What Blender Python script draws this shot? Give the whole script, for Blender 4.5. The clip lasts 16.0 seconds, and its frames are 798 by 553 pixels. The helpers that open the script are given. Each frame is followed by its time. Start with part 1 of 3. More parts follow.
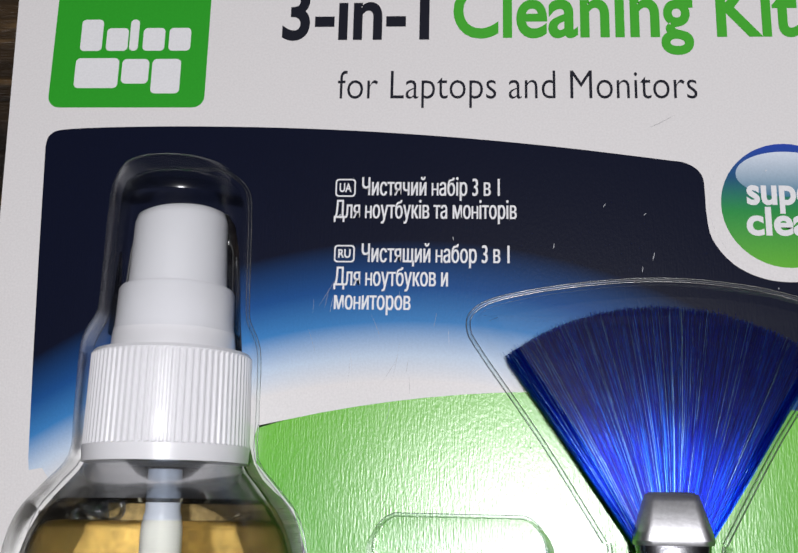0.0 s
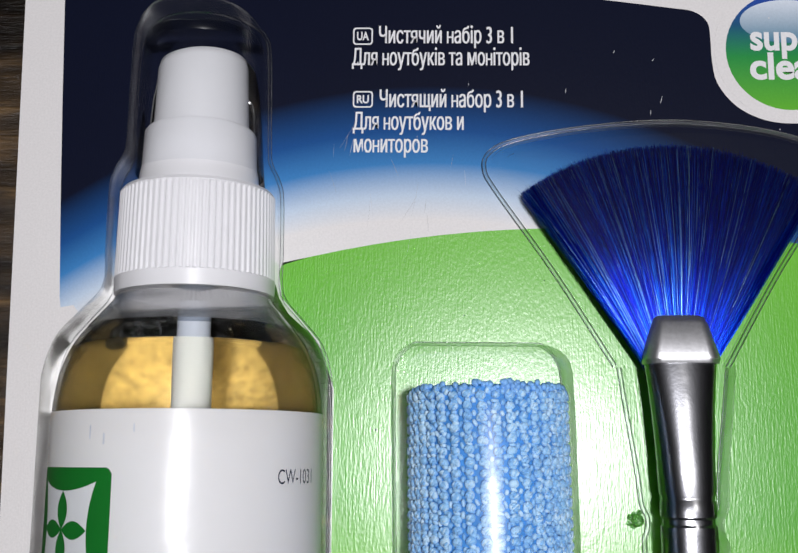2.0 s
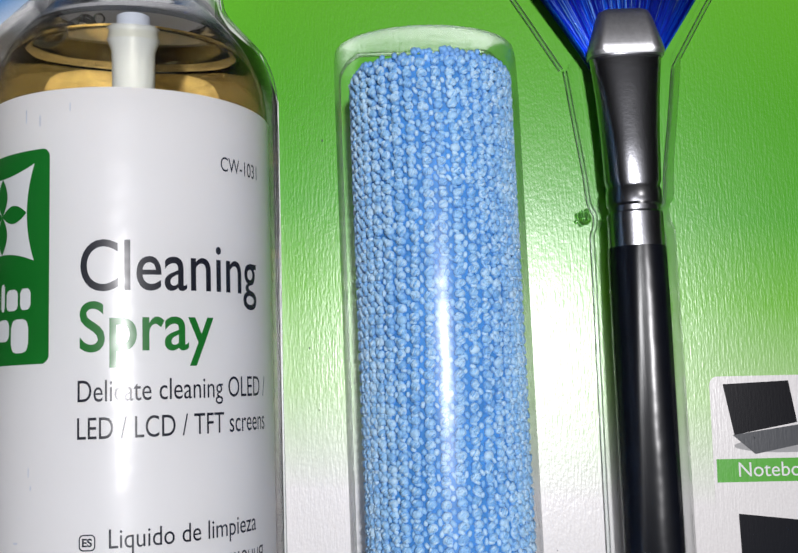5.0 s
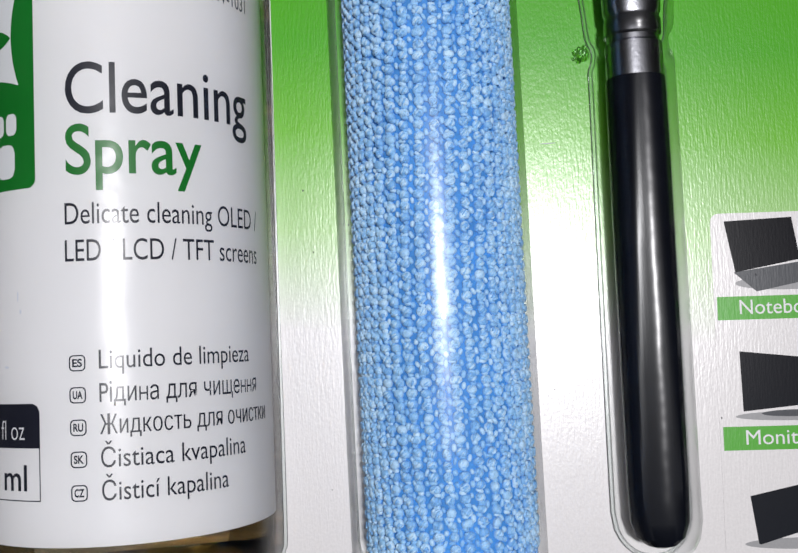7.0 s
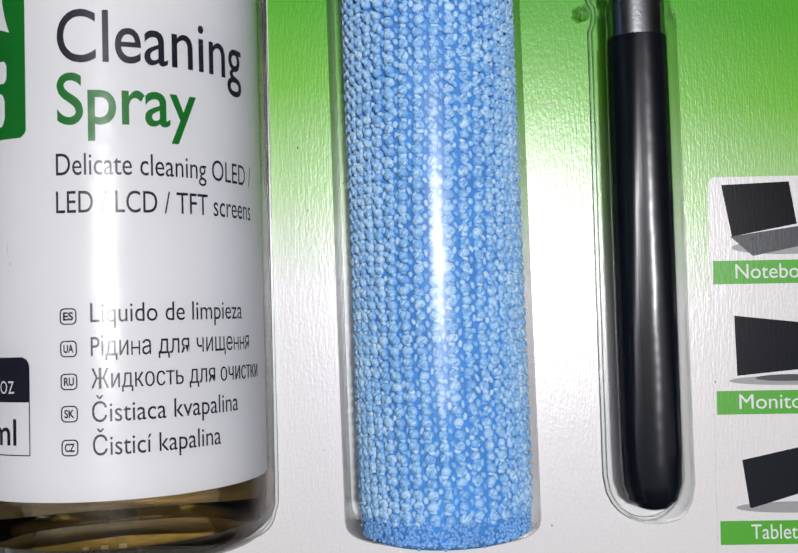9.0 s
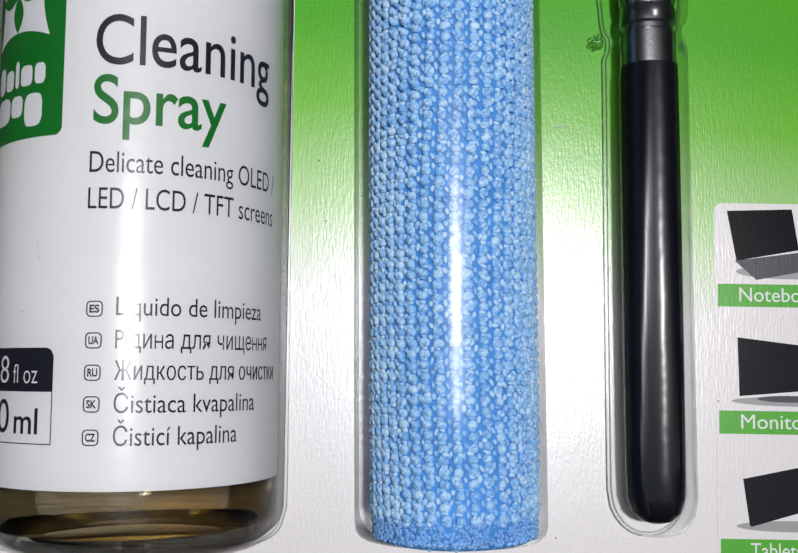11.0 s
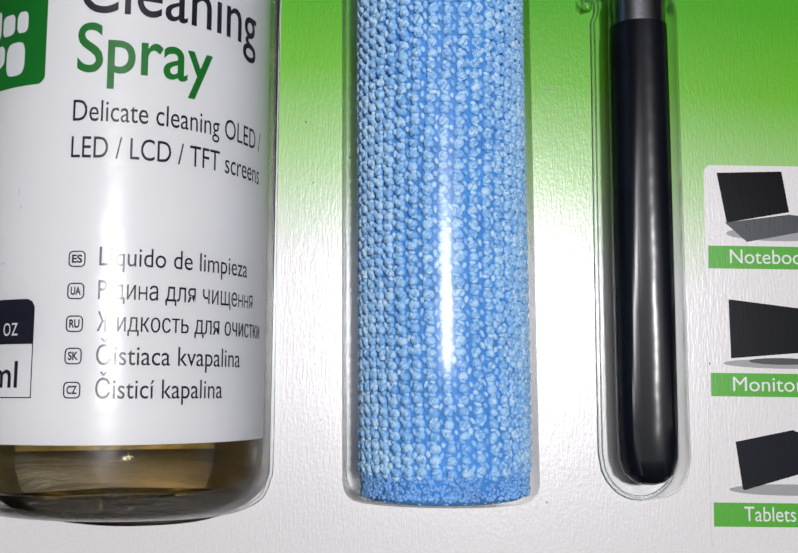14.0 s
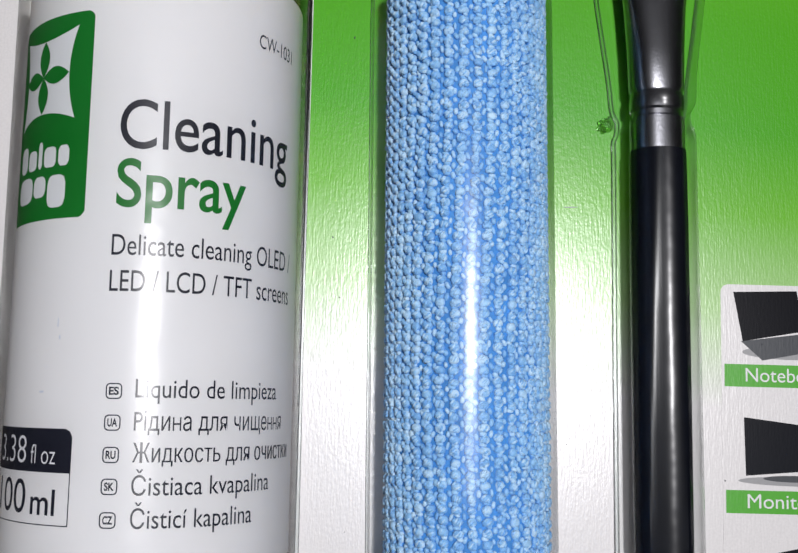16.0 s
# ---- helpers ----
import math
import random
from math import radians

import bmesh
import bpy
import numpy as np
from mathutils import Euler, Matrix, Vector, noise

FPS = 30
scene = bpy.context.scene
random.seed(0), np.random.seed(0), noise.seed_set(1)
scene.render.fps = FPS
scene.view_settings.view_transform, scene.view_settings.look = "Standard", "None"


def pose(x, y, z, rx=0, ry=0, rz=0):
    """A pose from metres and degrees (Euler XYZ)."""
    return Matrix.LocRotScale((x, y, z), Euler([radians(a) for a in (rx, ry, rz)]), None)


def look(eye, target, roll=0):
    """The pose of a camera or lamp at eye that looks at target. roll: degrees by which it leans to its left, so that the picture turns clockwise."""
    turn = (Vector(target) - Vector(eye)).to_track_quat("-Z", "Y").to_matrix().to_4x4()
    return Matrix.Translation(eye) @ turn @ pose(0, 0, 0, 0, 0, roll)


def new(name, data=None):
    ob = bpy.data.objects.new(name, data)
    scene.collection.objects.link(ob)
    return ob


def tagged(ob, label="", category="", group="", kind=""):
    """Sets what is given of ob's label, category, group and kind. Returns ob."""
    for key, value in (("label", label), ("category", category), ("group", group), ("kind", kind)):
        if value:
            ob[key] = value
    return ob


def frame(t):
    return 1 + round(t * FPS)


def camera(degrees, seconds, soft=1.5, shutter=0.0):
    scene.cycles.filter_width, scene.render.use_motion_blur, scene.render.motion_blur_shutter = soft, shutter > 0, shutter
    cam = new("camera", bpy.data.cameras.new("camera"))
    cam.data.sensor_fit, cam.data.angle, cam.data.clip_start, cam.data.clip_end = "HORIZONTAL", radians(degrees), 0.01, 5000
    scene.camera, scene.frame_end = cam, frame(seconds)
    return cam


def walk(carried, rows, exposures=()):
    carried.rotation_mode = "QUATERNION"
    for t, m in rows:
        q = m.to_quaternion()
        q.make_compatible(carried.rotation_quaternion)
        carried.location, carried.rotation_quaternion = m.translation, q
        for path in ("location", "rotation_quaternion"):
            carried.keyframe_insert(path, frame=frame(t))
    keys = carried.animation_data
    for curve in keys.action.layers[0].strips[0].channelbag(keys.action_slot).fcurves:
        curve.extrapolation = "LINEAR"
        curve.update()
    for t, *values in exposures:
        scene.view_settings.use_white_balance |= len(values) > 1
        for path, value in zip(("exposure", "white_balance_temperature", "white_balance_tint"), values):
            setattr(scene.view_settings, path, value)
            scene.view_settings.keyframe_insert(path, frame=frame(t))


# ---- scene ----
# ---------------------------------------------------------------- camera
cam = camera(45.04, 16.0)
PATH = [
    (0.0, 0.06665, 0.13302, 0.16533, 13.13, 3.05, 1.28),
    (0.5, 0.06032, 0.12867, 0.16602, 11.86, 1.42, 1.03),
    (1.0, 0.06047, 0.12459, 0.16546, 11.57, 1.20, 1.13),
    (1.5, 0.05857, 0.11898, 0.16735, 9.73, 1.44, 0.96),
    (2.0, 0.05883, 0.11327, 0.16824, 9.89, 1.48, 0.65),
    (2.5, 0.05684, 0.10577, 0.16341, 9.61, 0.60, 0.33),
    (3.0, 0.05806, 0.09963, 0.16504, 9.44, 0.74, 0.15),
    (3.5, 0.05954, 0.09345, 0.16347, 8.19, 0.69, -0.18),
    (4.0, 0.06170, 0.08636, 0.16263, 6.88, 0.56, -0.49),
    (4.5, 0.06317, 0.08034, 0.16224, 6.25, 0.44, -0.93),
    (7.0, 0.06873, 0.05622, 0.15823, 3.23, 2.05, -1.74),
    (7.5, 0.06891, 0.05131, 0.15489, 2.52, 1.95, -1.73),
    (8.0, 0.06835, 0.05134, 0.15728, 2.32, 1.59, -1.68),
    (8.5, 0.06771, 0.05018, 0.15621, 2.15, 1.13, -1.58),
    (9.0, 0.06688, 0.05357, 0.15666, 1.87, 1.07, -1.03),
    (11.5, 0.06153, 0.04153, 0.16066, 5.65, -0.18, 0.99),
    (12.0, 0.06142, 0.03456, 0.15980, 6.00, -0.47, 0.73),
    (12.5, 0.06066, 0.03084, 0.15703, 5.73, -1.13, 0.78),
    (13.0, 0.06106, 0.03183, 0.15655, 5.53, -1.18, 0.76),
    (13.5, 0.06155, 0.03233, 0.15702, 5.78, -1.21, 0.62),
    (14.0, 0.06144, 0.03728, 0.15736, 6.19, -0.91, 0.75),
    (14.5, 0.06102, 0.04071, 0.15738, 6.21, -0.77, 0.91),
    (15.0, 0.05789, 0.04214, 0.15733, 6.04, -0.85, 1.13),
    (15.5, 0.05930, 0.04833, 0.16022, 5.98, -0.24, 1.37),
    (16.0, 0.05749, 0.05444, 0.16318, 6.70, -0.82, 1.50),
]
walk(cam, [(t, pose(x, y, z, rx, ry, rz)) for t, x, y, z, rx, ry, rz in PATH])

# ---------------------------------------------------------------- light
TABLE_Z = -0.0201
scene.view_settings.exposure = 0.0

world = bpy.data.worlds.new("night_room")
scene.world = world
world.use_nodes = True
world.node_tree.nodes["Background"].inputs[0].default_value = (0.55, 0.6, 0.7, 1)
world.node_tree.nodes["Background"].inputs[1].default_value = 0.02


def lamp(name, place, target, size, watts, colour):
    data = bpy.data.lights.new(name, "AREA")
    data.shape, data.size, data.energy, data.color = "DISK", size, watts, colour
    ob = new(name, data)
    ob.matrix_world = look(place, target)
    return ob


lamp("torch_light", (0.145, 0.10, 0.72), (0.06, 0.08, 0.0), 0.045, 4.65, (0.99, 0.975, 1.0))


# ---------------------------------------------------------------- materials
def nodes_of(name):
    m = bpy.data.materials.new(name)
    m.use_nodes = True
    nt = m.node_tree
    return m, nt, nt.nodes["Principled BSDF"]


def add(nt, kind, **inputs):
    n = nt.nodes.new(kind)
    for key, value in inputs.items():
        n.inputs[key.replace("_", " ")].default_value = value
    return n


def coords(nt, scale=(1, 1, 1)):
    tc, mp = nt.nodes.new("ShaderNodeTexCoord"), nt.nodes.new("ShaderNodeMapping")
    mp.inputs["Scale"].default_value = scale
    nt.links.new(tc.outputs["Object"], mp.inputs["Vector"])
    return mp.outputs[0]


def noise_tex(nt, vec, scale, detail=4.0, rough=0.55):
    n = add(nt, "ShaderNodeTexNoise", Scale=scale, Detail=detail, Roughness=rough)
    nt.links.new(vec, n.inputs["Vector"])
    return n.outputs["Fac"]


def ramp(nt, fac, stops):
    r = nt.nodes.new("ShaderNodeValToRGB")
    el = r.color_ramp.elements
    while len(el) < len(stops):
        el.new(0.5)
    for e, (p, c) in zip(el, stops):
        e.position, e.color = p, (*c, 1)
    nt.links.new(fac, r.inputs[0])
    return r.outputs[0]


def bump(nt, bsdf, height, strength, distance):
    b = add(nt, "ShaderNodeBump", Strength=strength, Distance=distance)
    nt.links.new(height, b.inputs["Height"])
    nt.links.new(b.outputs[0], bsdf.inputs["Normal"])


def mixed(nt, fac, a, b, kind="MIX"):
    m = nt.nodes.new("ShaderNodeMix")
    m.data_type, m.blend_type = "RGBA", kind
    for value, n in ((fac, 0), (a, 6), (b, 7)):
        if isinstance(value, bpy.types.NodeSocket):
            nt.links.new(value, m.inputs[n])
        else:
            m.inputs[n].default_value = value if n == 0 else (*value, 1)
    return m.outputs[2]


def plain(name, colour, rough=0.5, metal=0.0, vary=0.08, grain=900.0, relief=0.0, spec=0.5):
    m, nt, b = nodes_of(name)
    v = coords(nt)
    f = noise_tex(nt, v, grain)
    g = noise_tex(nt, v, grain / 14)
    dark = tuple(c * (1 - vary) for c in colour)
    light = tuple(min(1, c * (1 + vary)) for c in colour)
    c1 = ramp(nt, f, ((0.3, dark), (0.7, light)))
    c2 = mixed(nt, 0.5, c1, ramp(nt, g, ((0.35, dark), (0.65, light))))
    nt.links.new(c2, b.inputs["Base Color"])
    b.inputs["Roughness"].default_value, b.inputs["Metallic"].default_value = rough, metal
    b.inputs["Specular IOR Level"].default_value = spec
    if relief:
        bump(nt, b, f, 0.5, relief)
    return m


def film_relief(nt, b, strength):
    """The film heat-sealed over the print: fine lengthwise ridges, a grainy emboss and slow waves."""
    lines = noise_tex(nt, coords(nt, (1.0, 0.12, 1.0)), 3000, 3)
    grain = noise_tex(nt, coords(nt, (1.0, 0.6, 1.0)), 2400, 3)
    wave = noise_tex(nt, coords(nt), 90, 2)
    total = lines
    for other, gain in ((grain, 0.7), (wave, 0.8)):
        s = add(nt, "ShaderNodeMath")
        s.operation = "MULTIPLY_ADD"
        nt.links.new(other, s.inputs[0])
        s.inputs[1].default_value = gain
        nt.links.new(total, s.inputs[2])
        total = s.outputs[0]
    bump(nt, b, total, strength, 0.0004)


def printed(name, colour=None, stops=None, low=0.0, high=1.0, slant=0.0, arch=0.0, rough=0.3, relief=0.25, spec=0.5):
    """Offset print under film; with stops, a fade along the card's height (metres)."""
    m, nt, b = nodes_of(name)
    vec = coords(nt)
    speck = noise_tex(nt, vec, 2600, 2)
    if stops:
        sep = nt.nodes.new("ShaderNodeSeparateXYZ")
        nt.links.new(vec, sep.inputs[0])
        sl = add(nt, "ShaderNodeMath")
        sl.operation = "MULTIPLY_ADD"
        curve = add(nt, "ShaderNodeMath")
        curve.operation = "MULTIPLY_ADD"
        nt.links.new(sep.outputs[0], curve.inputs[0])
        curve.inputs[1].default_value, curve.inputs[2].default_value = arch, slant
        nt.links.new(sep.outputs[0], sl.inputs[0])
        nt.links.new(curve.outputs[0], sl.inputs[1])
        nt.links.new(sep.outputs[1], sl.inputs[2])
        mr = nt.nodes.new("ShaderNodeMapRange")
        mr.inputs["From Min"].default_value, mr.inputs["From Max"].default_value = low, high
        nt.links.new(sl.outputs[0], mr.inputs["Value"])
        base = ramp(nt, mr.outputs[0], stops)
    else:
        base = mixed(nt, 0.0, colour, colour)
    worn = ramp(nt, speck, ((0.35, (0.9, 0.9, 0.9)), (0.65, (1.0, 1.0, 1.0))))
    nt.links.new(mixed(nt, 0.6, base, worn, "MULTIPLY"), b.inputs["Base Color"])
    b.inputs["Roughness"].default_value = rough
    b.inputs["Specular IOR Level"].default_value = spec
    if relief:
        film_relief(nt, b, relief)
    return m


def clear(name, gloss_rough, tint, ior=1.45, relief=0.0, strength=1.0, share=0.8):
    """Thin clear plastic: looks straight through, mirrors more at a slant."""
    m = bpy.data.materials.new(name)
    m.use_nodes = True
    nt = m.node_tree
    nt.nodes.remove(nt.nodes["Principled BSDF"])
    out = nt.nodes["Material Output"]
    tr, gl, mx = nt.nodes.new("ShaderNodeBsdfTransparent"), nt.nodes.new("ShaderNodeBsdfGlossy"), nt.nodes.new("ShaderNodeMixShader")
    tr.inputs[0].default_value = (*tint, 1)
    gl.inputs["Roughness"].default_value = gloss_rough
    fr = add(nt, "ShaderNodeFresnel", IOR=ior)
    if relief:
        b = add(nt, "ShaderNodeBump", Strength=strength, Distance=relief)
        nt.links.new(noise_tex(nt, coords(nt), 130, 2), b.inputs["Height"])
        nt.links.new(b.outputs[0], gl.inputs["Normal"])
        nt.links.new(b.outputs[0], fr.inputs["Normal"])
    part_gloss = add(nt, "ShaderNodeMath")
    part_gloss.operation = "MULTIPLY"
    nt.links.new(fr.outputs[0], part_gloss.inputs[0])
    part_gloss.inputs[1].default_value = share
    nt.links.new(part_gloss.outputs[0], mx.inputs[0])
    nt.links.new(tr.outputs[0], mx.inputs[1])
    nt.links.new(gl.outputs[0], mx.inputs[2])
    nt.links.new(mx.outputs[0], out.inputs[0])
    return m


WHITE = (0.80, 0.78, 0.78)
NAVY = (0.006, 0.008, 0.022)
GREEN = (0.075, 0.40, 0.018)
M_CARD = printed("white_card", WHITE, rough=0.27, relief=0.095, spec=0.75)
M_NIGHT = printed("night_blue_fade", stops=((0.0, WHITE), (0.09, (0.55, 0.66, 0.80)), (0.21, (0.05, 0.22, 0.52)), (0.33, (0.014, 0.08, 0.27)),
                                            (0.50, NAVY), (1.0, NAVY)), low=0.1356, high=0.1859, slant=-0.58, arch=4.85, rough=0.28, relief=0.06, spec=0.15)
M_GREEN = printed("green_fade", stops=((0.0, WHITE), (0.11, WHITE), (0.27, (0.40, 0.66, 0.26)), (0.43, (0.15, 0.51, 0.02)), (0.57, (0.075, 0.42, 0.010)), (0.75, (0.085, 0.43, 0.010)), (1.0, (0.14, 0.51, 0.02))),
                  low=0.048, high=0.153, slant=0.06, rough=0.27, relief=0.095, spec=0.75)
M_LOGO = printed("logo_green", (0.03, 0.37, 0.025), relief=0.05)
M_PRINT_DARK = printed("print_dark", (0.012, 0.013, 0.022), relief=0.04)
M_PRINT_GREEN = printed("print_green", (0.065, 0.43, 0.035), relief=0.04)
M_PRINT_WHITE = printed("print_white", (0.82, 0.82, 0.84), relief=0.04)
M_BAR = printed("bar_green", (0.085, 0.42, 0.03), relief=0.05)
M_BALL = printed("ball_fade", stops=((0.0, (0.12, 0.46, 0.03)), (0.45, (0.02, 0.28, 0.06)), (0.72, (0.012, 0.09, 0.20)), (1.0, (0.02, 0.06, 0.42))),
                 low=0.1736, high=0.1964, relief=0.04)
M_SHINE = printed("ball_shine", stops=((0.0, (0.05, 0.20, 0.32)), (1.0, (0.72, 0.78, 0.88))), low=0.1865, high=0.1950, relief=0.05)
M_SCREEN = printed("screen_print", stops=((0.0, (0.014, 0.016, 0.022)), (1.0, (0.004, 0.004, 0.007))), low=0.02, high=0.075, rough=0.2, relief=0.02)
M_SOFT = printed("soft_shadow_print", (0.35, 0.35, 0.36), relief=0.04)
M_KEY = printed("grey_print", (0.06, 0.065, 0.075), relief=0.04)
M_LABEL = plain("label_paper", (0.72, 0.72, 0.76), 0.45, vary=0.02, grain=700, relief=0.00001)
M_WRAP = plain("label_wrap", (0.87, 0.87, 0.90), 0.5, vary=0.02, grain=700, relief=0.00001, spec=0.2)


def see_through_paper():
    """Thin paper lets light into the bottle, tinted gold to imitate the lit liquid."""
    nt = M_WRAP.node_tree
    out, front = nt.nodes["Material Output"], nt.nodes["Principled BSDF"]
    glow, mx = nt.nodes.new("ShaderNodeBsdfTranslucent"), nt.nodes.new("ShaderNodeMixShader")
    glow.inputs["Color"].default_value = (0.95, 0.68, 0.26, 1)
    mx.inputs[0].default_value = 0.2
    nt.links.new(front.outputs[0], mx.inputs[1])
    nt.links.new(glow.outputs[0], mx.inputs[2])
    nt.links.new(mx.outputs[0], out.inputs[0])


see_through_paper()
M_LABEL_DARK = plain("label_ink", (0.010, 0.011, 0.020), 0.5, vary=0.1, spec=0.25)
M_LABEL_GREEN = plain("label_green", (0.005, 0.145, 0.016), 0.5, vary=0.06, spec=0.25)
M_SMUDGE = plain("label_smudge", (0.64, 0.64, 0.68), 0.5, vary=0.2, grain=3000)
M_PLASTIC = plain("white_plastic", (0.80, 0.79, 0.82), 0.30, vary=0.02, grain=600)
M_TUBE = plain("tube_plastic", (0.66, 0.70, 0.80), 0.4, vary=0.04)
M_BLISTER = clear("clear_blister", 0.25, (0.945, 0.96, 0.955), 1.42, relief=0.0006, strength=0.25, share=0.95)
M_WAVY = clear("fan_blister", 0.30, (0.98, 0.985, 0.985), 1.3, relief=0.0006, strength=0.12, share=0.3)
M_PET = clear("clear_bottle", 0.03, (0.97, 0.98, 0.98), 1.5)
M_NECK = clear("thick_neck", 0.06, (0.70, 0.73, 0.77), 1.5)
M_CAP = clear("clear_cap", 0.05, (0.93, 0.94, 0.95), 1.4)
M_RIDGE = clear("cap_ridge", 0.2, (0.70, 0.73, 0.76), 1.7)
M_METAL = plain("brushed_metal", (0.36, 0.36, 0.39), 0.24, metal=1.0, vary=0.12, grain=1800, relief=0.00003)
M_LIP = plain("dull_metal", (0.58, 0.58, 0.60), 0.44, metal=1.0, vary=0.15, grain=1500, relief=0.00003)
M_HANDLE = plain("black_plastic", (0.005, 0.006, 0.010), 0.24, vary=0.3, grain=3400, relief=0.00001, spec=0.17)
# Patchy gold of the added sheet: light gathered by the bottle, put into colour.
M_GOLD = plain("caustic_gold", (0.50, 0.36, 0.16), 0.38, metal=0.35, vary=0.72, grain=900, relief=0.00012)
M_DUST = plain("dust", (0.6, 0.62, 0.66), 0.6)


def liquid_material():
    m, nt, b = nodes_of("cleaning_liquid")
    b.inputs["Base Color"].default_value = (1.0, 0.93, 0.68, 1)
    b.inputs["Roughness"].default_value = 0.0
    b.inputs["IOR"].default_value = 1.34
    b.inputs["Transmission Weight"].default_value = 1.0
    return m


M_LIQUID = liquid_material()


def rim_material():
    m, nt, b = nodes_of("bubble_bend")
    b.inputs["Base Color"].default_value = (0.80, 0.85, 0.83, 1)
    b.inputs["Roughness"].default_value = 0.04
    b.inputs["IOR"].default_value = 1.42
    b.inputs["Transmission Weight"].default_value = 1.0
    return m


M_RIM = rim_material()


def bristle_material():
    m, nt, b = nodes_of("blue_bristle")
    geo = nt.nodes.new("ShaderNodeNewGeometry")
    # The few palest strands carry cyan-white glints in their colour.
    c = ramp(nt, geo.outputs["Random Per Island"], ((0.0, (0.001, 0.006, 0.32)), (0.70, (0.002, 0.018, 0.58)), (0.93, (0.02, 0.24, 0.98)), (1.0, (0.45, 0.85, 1.0))))
    nt.links.new(c, b.inputs["Base Color"])
    b.inputs["Metallic"].default_value = 0.92
    b.inputs["Roughness"].default_value = 0.31
    b.inputs["Specular IOR Level"].default_value = 0.8
    b.inputs["Specular Tint"].default_value = (0.35, 0.75, 1.0, 1)
    return m


M_BRISTLE = bristle_material()


def yarn_material():
    m, nt, b = nodes_of("blue_microfibre")
    v = coords(nt)
    geo = nt.nodes.new("ShaderNodeNewGeometry")
    c = ramp(nt, geo.outputs["Random Per Island"], ((0.0, (0.19, 0.45, 0.80)), (0.5, (0.34, 0.61, 0.88)), (1.0, (0.60, 0.80, 0.95))))
    patch = ramp(nt, noise_tex(nt, v, 160, 3), ((0.35, (0.86, 0.92, 0.98)), (0.65, (1, 1, 1))))
    nt.links.new(mixed(nt, 1.0, c, patch, "MULTIPLY"), b.inputs["Base Color"])
    b.inputs["Roughness"].default_value = 0.5
    b.inputs["Specular IOR Level"].default_value = 0.8
    b.inputs["Sheen Weight"].default_value = 0.25
    b.inputs["Sheen Roughness"].default_value = 0.4
    bump(nt, b, noise_tex(nt, coords(nt, (1.6, 0.7, 1.6)), 4200, 3), 0.35, 0.0004)
    return m


M_YARN = yarn_material()
M_HEM = plain("pressed_hem", (0.22, 0.46, 0.88), 0.55, vary=0.25, grain=2600, relief=0.0001)
# Darker blue puts the shade between the stitches into the core's colour.
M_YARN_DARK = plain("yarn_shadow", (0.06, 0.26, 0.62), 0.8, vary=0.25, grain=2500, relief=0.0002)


def wood_material():
    m, nt, b = nodes_of("brown_wood")
    v = coords(nt, (1.0, 9.0, 1.0))
    grain = noise_tex(nt, v, 26, 8, 0.65)
    blot = noise_tex(nt, coords(nt), 24, 4)
    c = ramp(nt, grain, ((0.34, (0.010, 0.007, 0.005)), (0.54, (0.055, 0.034, 0.017)), (0.74, (0.26, 0.16, 0.07))))
    d = ramp(nt, blot, ((0.36, (0.16, 0.14, 0.13)), (0.60, (1, 1, 1))))
    nt.links.new(mixed(nt, 1.0, c, d, "MULTIPLY"), b.inputs["Base Color"])
    b.inputs["Roughness"].default_value = 0.3
    bump(nt, b, grain, 0.7, 0.0012)
    return m


M_WOOD = wood_material()
M_WALL = plain("wall_paint", (0.20, 0.20, 0.215), 0.8, vary=0.05, grain=40, relief=0.001)
M_CEIL = plain("ceiling_paint", (0.12, 0.12, 0.12), 0.9, vary=0.03, grain=30)
M_FLOOR = plain("floor_boards", (0.16, 0.10, 0.06), 0.5, vary=0.25, grain=20)

# ---------------------------------------------------------------- mesh helpers (plan numbers in millimetres)
MM = 0.001


def link(name, me, material, parent=None, label=""):
    ob = new(name, me)
    if material and not me.materials:
        me.materials.append(material)
    if parent:
        ob.parent = parent
    if label:
        ob["label"] = label
    return ob


def part(name, bm, material, parent=None, label="", smooth=False):
    me = bpy.data.meshes.new(name)
    bmesh.ops.recalc_face_normals(bm, faces=bm.faces)
    bm.to_mesh(me)
    bm.free()
    if smooth:
        me.shade_smooth()
    return link(name, me, material, parent, label)


def pydata(name, verts, faces, material, parent=None, label="", smooth=False):
    me = bpy.data.meshes.new(name)
    me.from_pydata([tuple(v) for v in verts], [], faces)
    me.update()
    if smooth:
        me.shade_smooth()
    return link(name, me, material, parent, label)


def box(name, lo, hi, material, parent=None, label="", bevel=0.0):
    bm = bmesh.new()
    bmesh.ops.create_cube(bm, size=1)
    for v in bm.verts:
        v.co = Vector([(a + b) / 2 + c * (b - a) for a, b, c in zip(lo, hi, v.co)])
    if bevel:
        bmesh.ops.bevel(bm, geom=bm.edges[:], offset=bevel, segments=3, affect="EDGES")
    return part(name, bm, material, parent, label)


def flat(name, loops, z, material, parent=None, label="", thick=0.03, wrap=None):
    """A thin printed or cut sheet: outline loops (holes after the first) in mm, its top at z mm."""
    cu = bpy.data.curves.new(name, "CURVE")
    cu.dimensions, cu.fill_mode, cu.extrude = "2D", "BOTH", thick / 2 * MM
    for loop in loops:
        sp = cu.splines.new("POLY")
        sp.points.add(len(loop) - 1)
        for p, (x, y) in zip(sp.points, loop):
            p.co = (x * MM, y * MM, 0, 1)
        sp.use_cyclic_u = True
    return settle(name, cu, (0, 0, (z - thick / 2) * MM), material, parent, label, wrap)


def settle(name, cu, shift, material, parent, label, wrap):
